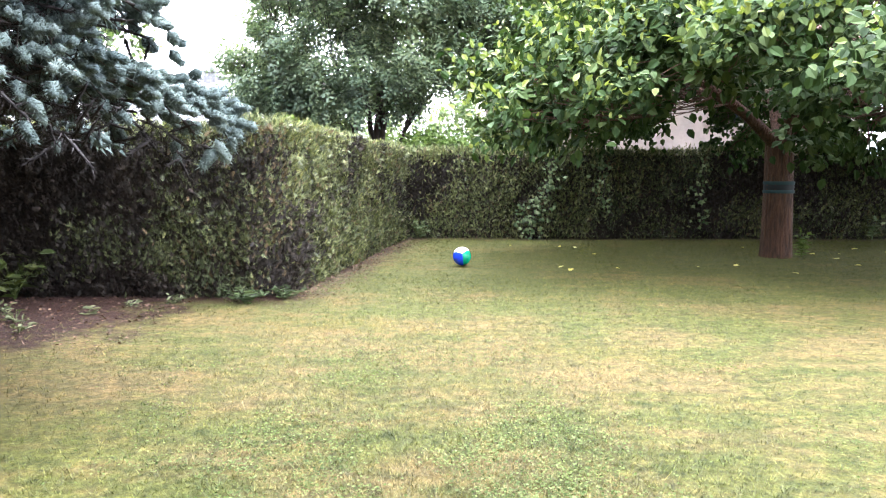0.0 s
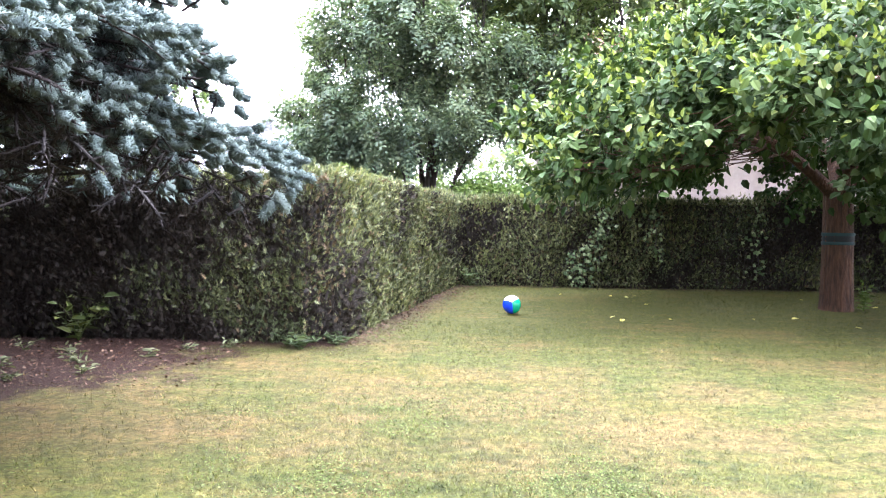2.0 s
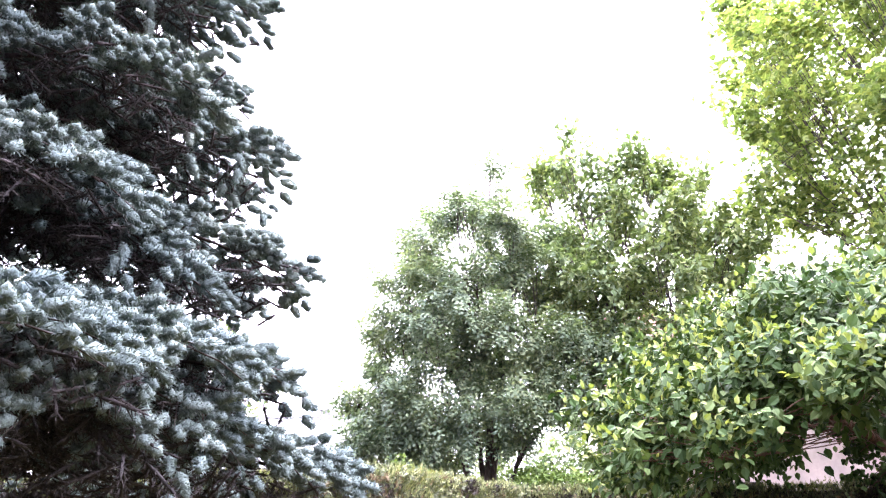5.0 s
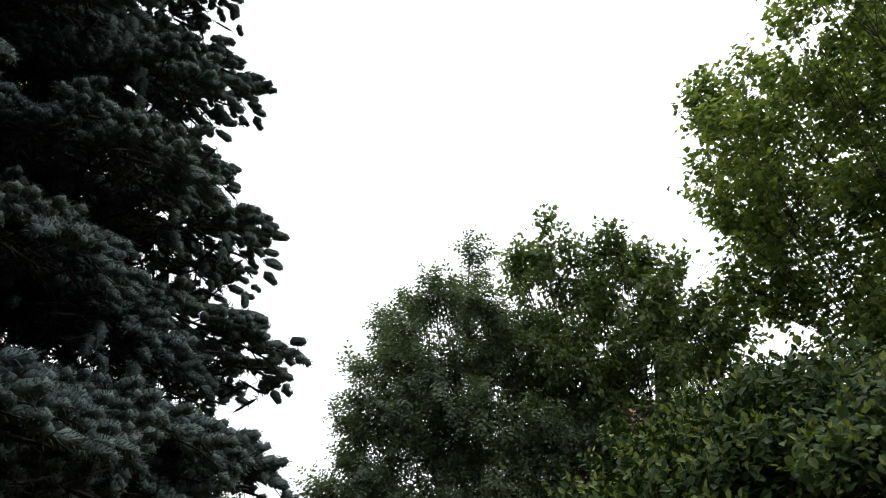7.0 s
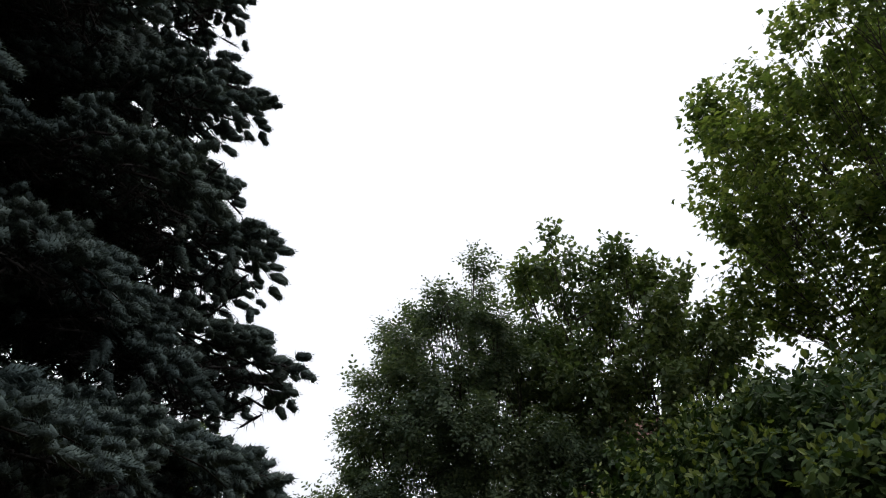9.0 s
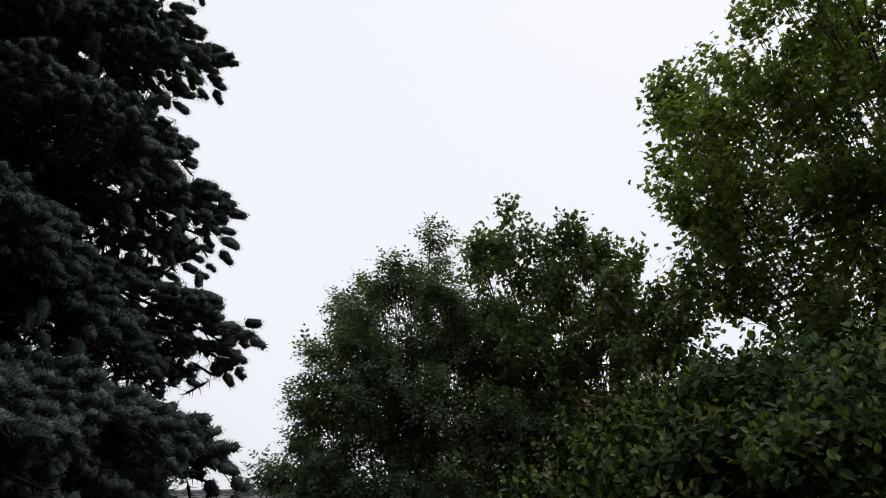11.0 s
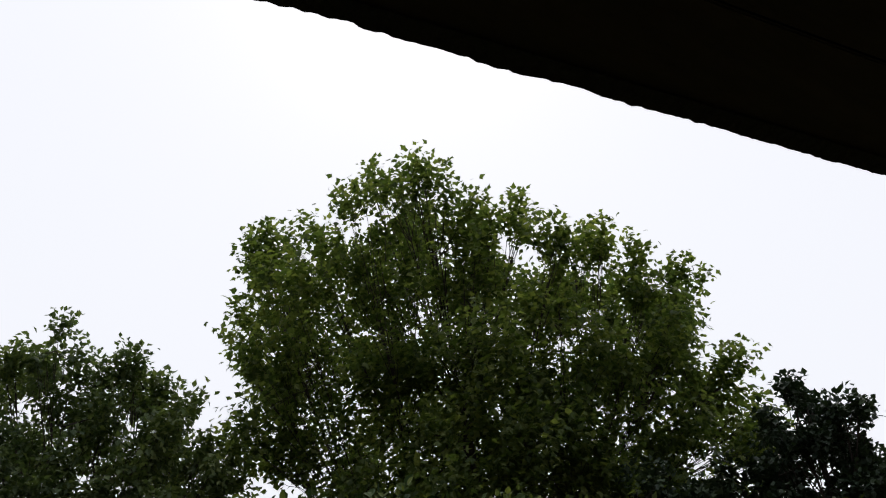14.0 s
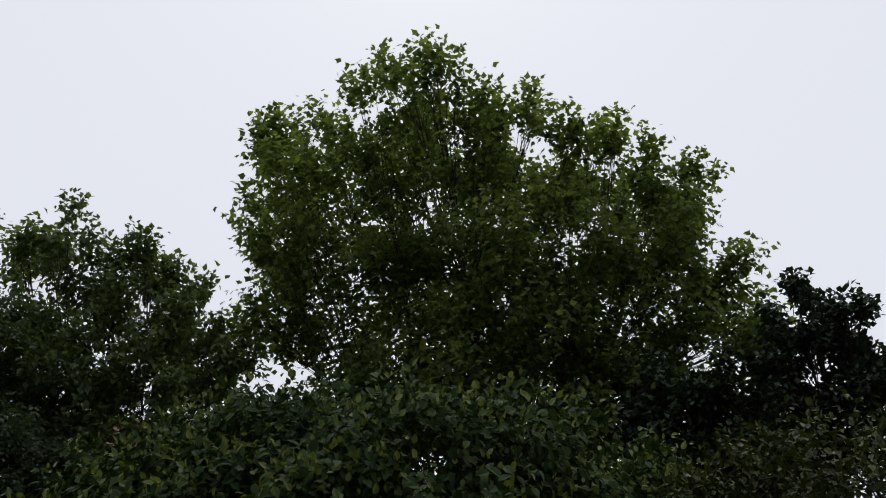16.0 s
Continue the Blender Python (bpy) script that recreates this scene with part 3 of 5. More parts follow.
    if tip_share:
        outer = np.hypot(P[:, 0] - base[0], P[:, 1] - base[1]) + 0.9 * (P[:, 2] - P[:, 2].min())
        outer = np.repeat(outer > np.quantile(outer, 0.5), per_twig)
        young = (along > 1 - 2.6 / per_twig) & (rng.random(n * per_twig) < tip_share) & outer
        slot[young] = 1
        sz[young] *= 0.72
        fwd[young] = np.repeat(Dn, per_twig, 0)[young] + (0, 0, 0.3) + 0.4 * rng.normal(size=(young.sum(), 3))
    if single:
        # leaves of the nearest stretch of the crown stand as pieces of their own
        sx, sy, sr, count = single
        idx = np.nonzero(np.hypot(pos[:, 0] - sx, pos[:, 1] - sy) < sr)[0][:count * 3:3]
        ya = unit(fwd[idx])
        xa = unit(np.cross(ya, up[idx]))
        za = np.cross(xa, ya)
        shared = [mesh_of("leaf", leaf[0], leaf[1], m) for m in mats]
        for i, q in enumerate(idx):
            m = Matrix((xa[i] * sz[q], ya[i] * sz[q], za[i] * sz[q])).transposed().to_4x4()
            m.translation = pos[q] - o
            piece("leaf", shared[slot[q]], th, at=m)
        keep = np.ones(len(pos), bool)
        keep[idx] = False
        pos, fwd, up, sz, slot = pos[keep], fwd[keep], up[keep], sz[keep], slot[keep]
    v, f = spread(leaf[0], leaf[1], pos - o, fwd, up, sz)
    piece("trunk", wood.mesh("trunk", bark), th, "trunk and limbs with rough bark")
    piece("crown", mesh_of("crown", v, f, mats, np.repeat(slot, len(leaf[1]))), th, "leafy crown with gaps of sky")
    return th


def ring_lobes(cx, cy, z, r, count, lobe, sq, start=0.0, jitter=0.12):
    out = []
    for k in range(count):
        a = start + k * 2 * math.pi / count
        j = 1 + jitter * rng.normal()
        out.append((cx + r * j * math.cos(a), cy + r * j * math.sin(a), z + lobe * 0.35 * rng.normal(), lobe * (0.85 + 0.3 * rng.random()), sq))
    return out


def deep_lobes(base, rows, sq, depth, seed):
    """rows: (offset across, height, radius) as the crown shows towards the lawn; each stands at a depth of its own, with a twin behind."""
    r2 = np.random.default_rng(seed)
    b = np.array(base)
    fw = b / np.linalg.norm(b)
    rt = np.array((fw[1], -fw[0]))
    half = max(abs(u) for u, _, _ in rows)
    out = []
    for k, (u, z, r) in enumerate(rows):
        room = depth * math.sqrt(max(0.08, 1 - (u / (half * 1.05)) ** 2))
        for side in (-1, 1):
            off = side * room * (0.2 + 0.6 * r2.random())
            k2 = 1 + off / np.linalg.norm(b) if side < 0 else 0.96
            p = b + rt * u * k2 + fw * off
            out.append((p[0], p[1], 1.4 + (z - 1.4) * k2 - 0.035 * z, max(0.35, r * 0.92 - 0.2), sq))
    return out


# apple tree with a wide, low crown
AX, AY = 5.24, 11.6
apple_lobes = []
for k in range(64):
    # lobes over a flattened dome, its skirt lowest towards the middle of the lawn
    zz = 1 - (k + 0.5) / 64 * 1.42
    a = k * 2.39996 + 0.4
    q = math.sqrt(1 - zz * zz)
    wide = 3.75 + 0.35 * math.cos(a + 0.4)
    x, y, z = AX + 0.15 + q * wide * math.cos(a), AY + q * wide * math.sin(a), 2.45 + 1.45 * zz + 0.12 * rng.normal()
    if zz < -0.12:
        z = 2.25 + 0.25 * rng.normal() + 0.75 * (zz + 0.12)
    if z < 2.6 and 1.9 < x < 4.7 and y < AY:
        z = 2.6
    apple_lobes.append((x, y, z, 0.95 + 0.15 * rng.random() if zz > 0 else 0.68, 0.75))
apple_lobes += [(1.15, 9.2, 2.0, 0.45, 0.8), (0.85, 9.4, 2.1, 0.4, 0.8), (1.35, 9.9, 2.35, 0.6, 0.9), (1.45, 8.9, 2.1, 0.4, 0.8), (0.95, 9.6, 2.5, 0.55, 0.8), (4.75, 10.2, 1.75, 0.3, 0.8), (5.0, 9.6, 2.1, 0.45, 0.8), (5.9, 10.4, 1.95, 0.45, 0.8), (6.9, 9.4, 2.0, 0.55, 0.8), (5.2, 10.9, 2.45, 0.55, 0.8), (6.4, 10.6, 2.3, 0.6, 0.8), (7.3, 10.2, 2.3, 0.6, 0.8), (8.0, 11.2, 2.3, 0.65, 0.8), (6.1, 9.5, 2.5, 0.6, 0.8), (6.9, 12.2, 2.4, 0.7, 0.8)]
apple = broad_tree("apple_tree", "broad old apple tree with a reddish trunk and dense crown", (AX, AY), [(0, 0, AX - 0.02, AY, 1.8, 0.235)],
                   apple_lobes, (LEAF_V, LEAF_F), 6400, 10, 0.137, [M_APPLE, M_APPLE_TIP], M_BARK_RED, 0.2, 0.4, 0.62, 0.36, 0.3, 3.6, 0.08, 0.2, 0.12, 0.005, (2.9, 7.9, 1.6, 260), 6, 0.8, 0.65, 0.2)

# multi-stemmed tree with feathered leaves, and its neighbour
ROWAN = [(0.3, 11.1, 0.6), (-0.3, 10.3, 0.8), (-0.9, 10.0, 0.9), (-1.8, 9.1, 0.9), (-2.3, 7.7, 0.85), (-2.8, 6.1, 0.75), (-2.9, 4.8, 0.75), (-1.8, 6.7, 1.26), (-1.5, 7.9, 0.9), (-0.2, 7.5, 1.43), (0.6, 8.8, 1.13), (-0.6, 5.5, 1.4),
         (0.9, 6.1, 1.25), (-2.4, 4.6, 1.15), (-3.0, 3.9, 0.75), (-1.5, 3.9, 1.24), (0.3, 3.9, 1.1), (-2.4, 3.0, 1.1), (-2.7, 3.4, 0.9), (-1.5, 2.7, 0.9), (1.3, 4.4, 0.93), (2.1, 4.5, 1.0), (2.7, 5.5, 1.0), (1.8, 5.8, 1.1), (0.9, 9.3, 0.9), (1.4, 8.0, 1.0), (-0.4, 3.5, 0.75), (0.8, 3.5, 0.7), (-3.4, 3.2, 0.7), (-3.6, 4.3, 0.6)]
RX, RY = -1.75, 19.8
broad_tree("feathered_tree", "multi-stemmed tree with feathered leaves behind the hedge", (RX, RY),
           [(-0.2, 0, RX - 1.1, RY, 4.2, 0.12), (0, 0.1, RX - 0.1, RY, 5.0, 0.13), (0.1, 0, RX + 0.4, RY + 0.2, 4.8, 0.09), (-0.1, 0.1, RX - 0.65, RY + 0.2, 4.6, 0.1), (0.3, -0.1, RX + 1.35, RY - 0.3, 4.2, 0.07), (0.15, -0.1, RX + 0.8, RY - 0.2, 4.4, 0.11), (0.25, 0.1, RX + 1.9, RY, 3.9, 0.09), (-0.3, 0.2, RX - 2.2, RY - 0.2, 3.4, 0.09)],
           deep_lobes((RX, RY), ROWAN, 0.6, 2.4, 3), (PINN_V, PINN_F), 3800, 7, 0.31, [M_ROWAN], M_BARK, 0.15, 0.3, 0, 0.5, 0.2, 2.6, 0.35, 0.18, 0.45, 0.08, None, 0, 0.1, 0.5, 0.14, 11, -0.12)
ASH = [(-1.8, 12.1, 0.95), (-2.6, 11.1, 0.9), (-0.2, 11.1, 1.1), (0.6, 11.2, 0.79), (1.5, 10.5, 0.87), (-1.2, 9.9, 1.4), (0.6, 9.4, 1.45), (2.1, 8.9, 1.19), (3.1, 8.8, 0.77), (-2.3, 8.6, 1.3), (-0.9, 7.8, 1.5),
       (0.8, 7.6, 1.33), (-2.2, 6.6, 1.3), (-0.9, 6.2, 1.31), (1.6, 6.2, 1.3), (-1.6, 4.4, 0.81), (-0.1, 5.4, 1.3), (1.2, 4.2, 1.2), (2.8, 7.0, 1.2)]
BX, BY = 2.7, 20.6
broad_tree("ash_tree", "slender broad-leaved tree with narrow drooping leaves behind the hedge", (BX, BY), [(0, 0, BX - 0.6, BY, 4.5, 0.15), (0.3, 0, BX + 0.9, BY, 4.2, 0.13)],
           deep_lobes((BX, BY), ASH, 0.75, 2.3, 5), (BENT_V * (0.8, 1, 1), BENT_F), 2500, 14, 0.19, [M_ASH], M_BARK, 0.15, 0.4, 0, 0.75, 0.7, 3.0, 0.35, 0.16, 0.45, 0.04, None, 0, 0.1, 0.3, 0.11, 10)

# big maple
MX, MY = 11.4, 16.9
MAPLE_TOP = [(-1.3, 18.2, 1.2), (-0.5, 19.7, 0.6), (-0.7, 18.6, 0.9), (-0.2, 17.3, 1.2), (-2.2, 18.6, 0.8), (-6.2, 16.3, 0.65), (-4.4, 17.0, 0.9), (-3.1, 17.2, 1.4), (0.9, 15.6, 1.5), (2.4, 16.3, 1.2), (1.5, 16.0, 1.1), (3.5, 15.5, 1.1), (5.15, 15.4, 1.0), (6.3, 13.6, 1.2), (7.1, 12.9, 0.8), (6.1, 14.3, 0.9), (7.4, 13.6, 0.6), (6.5, 11.5, 0.9), (4.3, 15.6, 0.8), (7.2, 10.2, 0.8), (-5.6, 15.6, 1.3), (-6.0, 13.4, 1.1),
             (-4.6, 14.3, 1.75), (-2.0, 14.7, 1.85), (0.7, 13.8, 2.0), (3.4, 13.6, 1.8), (5.3, 12.0, 1.7)]
MAPLE_LOW = [(-5.7, 11.4, 1.1), (-4.5, 11.4, 1.75), (-2.1, 11.6, 1.9), (0.5, 11.0, 1.9), (3.0, 10.8, 1.9), (5.5, 10.1, 1.55), (7.4, 10.1, 1.25), (-5.1, 9.3, 1.35), (-2.9, 9.1, 1.65), (-0.5, 8.7, 1.65),
             (1.9, 8.6, 1.65), (4.3, 8.2, 1.65), (6.6, 8.2, 1.35), (-3.4, 6.8, 1.4), (-0.6, 6.5, 1.4), (2.4, 6.3, 1.4), (5.2, 6.2, 1.4), (7.6, 6.4, 1.2), (8.1, 8.2, 0.9), (8.2, 9.1, 0.7), (7.9, 5.0, 1.2), (0.2, 7.6, 1.8), (-2.2, 7.4, 1.7), (2.8, 7.4, 1.7), (-1.2, 10.2, 1.7), (1.4, 9.8, 1.7)]
broad_tree("maple_tree", "large spreading maple with many upright stems and fine leaves", (MX, MY),
           [(-0.2, 0, MX - 1.2, MY + 0.3, 7.6, 0.22), (0.2, 0.1, MX + 1.0, MY - 0.4, 8.2, 0.24), (0, -0.2, MX + 0.1, MY, 9.5, 0.27), (-0.4, 0.1, MX - 2.2, MY + 1.0, 6.0, 0.16), (0.4, -0.2, MX + 2.3, MY - 1.4, 6.4, 0.17)],
           deep_lobes((MX, MY), MAPLE_TOP + MAPLE_LOW, 1.0, 3.6, 9), (STAR_V, STAR_F), 7600, 11, 0.2, [M_MAPLE], M_BARK, 0.12, 0.4, 0, 0.95, 0.9, 2.5, 0.35, 0.15, 0.45, 0.04, None, 0, 0.0, 0.4, 0.11, 9)

# dark tree at the end of the row, a small fruit tree nearer, shrubs and a light tree behind the hedge
DARK = [(0.4, 8.1, 0.44), (0.0, 7.4, 0.88), (1.0, 7.1, 0.88), (1.4, 6.2, 0.87), (0.3, 6.2, 1.15), (-0.7, 6.4, 0.87), (1.0, 5.3, 1.0), (-0.6, 5.1, 1.14), (-1.2, 4.2, 1.0), (0.4, 4.2, 1.2), (2.0, 4.6, 1.1), (-1.5, 6.2, 0.8), (-2.2, 5.3, 0.9), (-2.6, 4.2, 1.0), (2.6, 5.9, 0.8), (3.2, 4.8, 0.9), (-1.8, 3.0, 1.1), (1.4, 3.0, 1.1)]
broad_tree("dark_tree", "dark dense broad-leaved tree at the garden's edge", (15.6, 9.6), [(0, 0, 15.6, 9.6, 4.0, 0.2)],
           deep_lobes((15.6, 9.6), DARK, 1.0, 1.6, 2), (BENT_V, BENT_F), 3200, 9, 0.15, [M_DARKTREE], M_BARK, 0.12, 0.2, 0, 0.4, 0.4, 2.6)
UNDER = [(0.0, 6.3, 1.0), (-1.5, 5.6, 1.0), (1.6, 5.8, 1.0), (-2.6, 4.4, 1.0), (0.0, 4.6, 1.3), (2.6, 4.6, 1.0), (-1.4, 3.2, 1.2), (1.4, 3.2, 1.2), (-3.0, 2.4, 1.2), (3.0, 2.6, 1.2), (0, 2.0, 1.2)]
broad_tree("dark_tree", "low dark broad-leaved tree beneath the maple", (13.2, 12.6), [(0, 0, 13.2, 12.6, 2.4, 0.12)],
           deep_lobes((13.2, 12.6), UNDER, 0.9, 1.4, 4), (BENT_V, BENT_F), 3600, 8, 0.16, [M_DARKTREE], M_BARK, 0.12, 0.2, 0, 0.4, 0.4, 2.6)
broad_tree("young_fruit_tree", "low round fruit tree with yellowish green leaves", (8.0, 5.1), [(0, 0, 8.0, 5.1, 1.2, 0.09)],
           ring_lobes(8.0, 5.1, 1.9, 1.1, 6, 0.75, 0.8, 0.2) + [(8.0, 5.1, 2.6, 0.8, 0.7), (7.4, 5.6, 2.5, 0.5, 0.7)],
           (LEAF_V, LEAF_F), 1100, 7, 0.085, [M_FRUIT, M_FRUIT], M_BARK, 0.15, 0.3, 0.3, 0.3, 0.3, 2.6)
broad_tree("light_tree", "small green tree behind the hedge and the spruce", (-8.1, 17.2), [(0, 0, -8.1, 17.2, 2.6, 0.08)],
           [(-8.2, 17.2, 4.9, 0.7, 1.1), (-7.6, 17.0, 4.0, 0.7, 0.9), (-8.7, 17.4, 4.0, 0.8, 0.9), (-8.0, 17.1, 3.1, 0.9, 0.8)],
           (BENT_V, BENT_F), 650, 7, 0.12, [M_ASH], M_BARK, 0.12, 0.3, 0, 0.4, 0.2, 2.4)
for sx, sy, sr, sz in ((0.2, 17.4, 0.8, 1.8), (-3.6, 17.8, 0.9, 1.7), (1.0, 19.5, 0.8, 2.1), (-0.7, 18.4, 0.8, 1.85), (-2.9, 22.5, 1.2, 2.1)):
    broad_tree("garden_shrub", "bright green leafy shrub behind the hedge", (sx, sy), [(0, 0, sx, sy, 0.8, 0.05)],
               [(sx, sy, sz, sr * 0.7, 0.8), (sx - sr * 0.6, sy, sz - 0.35, sr * 0.6, 0.8), (sx + sr * 0.6, sy, sz - 0.3, sr * 0.6, 0.8)],
               (BENT_V, BENT_F), 360, 8, 0.1, [M_SHRUB], M_BARK, 0.1, 0.2, 0, 0.3, 0.3, 2.4)


broad_tree("far_tree", "pale green tree far behind the gardens", (0.9, 44.0), [(0, 0, 0.9, 44.0, 2.5, 0.2)],
           [(0.9, 44.0, 4.6, 2.0, 0.8), (-1.6, 44.5, 3.6, 1.8, 0.8), (3.2, 44.2, 3.8, 1.8, 0.8), (0.4, 43.2, 2.6, 1.8, 0.8), (-3.8, 45.0, 2.8, 1.6, 0.8)],
           (BENT_V, BENT_F), 1100, 8, 0.22, [M_ASH], M_BARK, 0.12, 0.3, 0, 0.7, 0.3, 2.4)


def shoot(radius, needles, reach, width):
    """A shoot: a stem set round with needles that stand out and sweep forward, as a bottle brush."""
    tv, tf = [np.array((0, 0.0, 0)), np.array((0, 1.0, 0))], []
    for t, w in ((0.3, 1.0), (0.8, 0.8)):
        tv += [np.array((radius * w * math.cos(a), t, radius * w * math.sin(a))) for a in np.arange(4) * math.pi / 2 + t * 2]
    for k in range(4):
        k2 = (k + 1) % 4
        tf += [(0, 2 + k2, 2 + k), (2 + k, 2 + k2, 6 + k2), (2 + k, 6 + k2, 6 + k), (6 + k, 6 + k2, 1)]
    for k in range(needles):
        t = 0.96 * k / (needles - 1)
        a = k * 2.39996
        o = np.array((math.cos(a), 0, math.sin(a)))
        b = np.array((0, t, 0)) + o * radius * 0.5
        e = o * (1.0 - 0.75 * t ** 5) + np.array((0, 0.45 + 0.8 * t ** 4, 0))
        e = e / np.linalg.norm(e) * reach * (0.8 + 0.3 * math.sin(math.pi * min(1.0, t + 0.2)) + 0.12 * math.sin(k * 5.1))
        side = np.cross(e, (math.sin(a * 3), 0.4, math.cos(a * 3)))
        side = side / np.linalg.norm(side) * width
        q = len(tv)
        tv += [b + side, b - side, b + e]
        tf.append((q, q + 1, q + 2))
    return np.array(tv), np.array(tf)


class Bough:
    """A drooping bough: side branchlets set with puffy shoots on top, old brown twigs in a shade-dark colour below."""

    def __init__(self, r, wood, rows, az, tip_z, ln, drop, wide, fine, bare):
        up = np.array((0, 0, 1.0))
        out = np.array((math.cos(radians(az)), math.sin(radians(az)), 0.0))
        s = np.array((-out[1], out[0], 0.0))
        u16 = np.linspace(0, 1, 16)
        line = out * (u16 * ln)[:, None] + up * (tip_z + drop * (1 - u16 ** 1.7) - 0.02 * ln * np.sin(u16 * 6))[:, None]
        line = line + s * (0.05 * ln * np.sin(u16 * 3 + az))[:, None]
        wood.add(line, 0.028 * (ln / 3) * (1 - 0.85 * u16) + 0.004, 5)
        step = 0.085 if fine else 0.17
        grow = 1.0 if fine else 1.75

        def put(p, d, n, old, k=1.0):
            rows.append((*p, *d, *n, (0.135 + 0.045 * r.random()) * grow * k, 1.0 if old else 0.0, 1.0 if fine else 0.0))

        count = int(ln * 0.92 / step)
        for q in range(count):
            u = 0.1 + 0.9 * (q + r.random()) / count
            at = min(14, int(u * 15))
            base = line[at] + (line[at + 1] - line[at]) * (u * 15 - at)
            side = s if q % 2 else -s
            long = wide * max(0.16, math.sqrt(max(0.0, 1 - ((u - 0.5) / 0.56) ** 2))) * (0.7 + 0.5 * r.random())
            way = out * (0.6 + 0.15 * r.normal()) + side * 0.85
            way = way / np.linalg.norm(way)
            perp = np.cross(up, way)
            lift = 0.05 * r.normal()
            steps = max(2, int(long / (0.075 * grow)))
            ends = [base + way * long * w + up * (lift * w - 0.38 * long * w ** 1.8) for w in np.linspace(0, 1, steps + 1)]
            if fine:
                wood.add(np.array([ends[0], ends[steps // 2], ends[-1]]), (0.007, 0.005, 0.003), 3)
            for w in range(steps + 1):
                f = w / steps
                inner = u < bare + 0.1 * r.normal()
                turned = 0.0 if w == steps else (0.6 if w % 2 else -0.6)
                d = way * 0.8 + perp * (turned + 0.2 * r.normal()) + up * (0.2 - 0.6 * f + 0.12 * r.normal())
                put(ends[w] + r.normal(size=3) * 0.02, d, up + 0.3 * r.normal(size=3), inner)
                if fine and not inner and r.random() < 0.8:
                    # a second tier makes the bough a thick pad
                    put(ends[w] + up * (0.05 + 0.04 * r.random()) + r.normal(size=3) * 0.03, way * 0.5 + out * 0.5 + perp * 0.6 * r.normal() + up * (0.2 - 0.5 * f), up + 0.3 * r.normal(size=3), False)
                # underside twigs, their dark colour carries the bough's shade
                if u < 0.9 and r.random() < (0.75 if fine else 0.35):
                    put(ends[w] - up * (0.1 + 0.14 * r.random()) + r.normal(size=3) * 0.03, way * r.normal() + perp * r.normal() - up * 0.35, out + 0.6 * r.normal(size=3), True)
            if fine and r.random() < 0.1 and u > bare:
                # tassels hang from the ends
                for w in range(r.integers(1, 4)):
                    put(ends[-1] - up * 0.1 * (w + 1) + r.normal(size=3) * 0.02, s * 0.3 * r.normal() + out * 0.3 * r.normal() - up * 0.9, out + 0.5 * r.normal(size=3), False)
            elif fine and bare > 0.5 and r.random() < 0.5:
                # dark hanging twigs paint the shaded mass under the low boughs
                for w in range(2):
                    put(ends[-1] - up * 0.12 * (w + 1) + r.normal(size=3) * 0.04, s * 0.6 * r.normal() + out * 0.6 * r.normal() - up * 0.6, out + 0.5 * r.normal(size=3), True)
        for q in range(int(ln * (9 if fine else 4))):
            u = 0.25 + 0.75 * r.random()
            at = min(14, int(u * 15))
            put(line[at] + out * 0.12 * r.random() + up * 0.03, out + s * 0.5 * r.normal() + up * (0.1 - 0.5 * u), up + 0.2 * r.normal(size=3), u < bare)


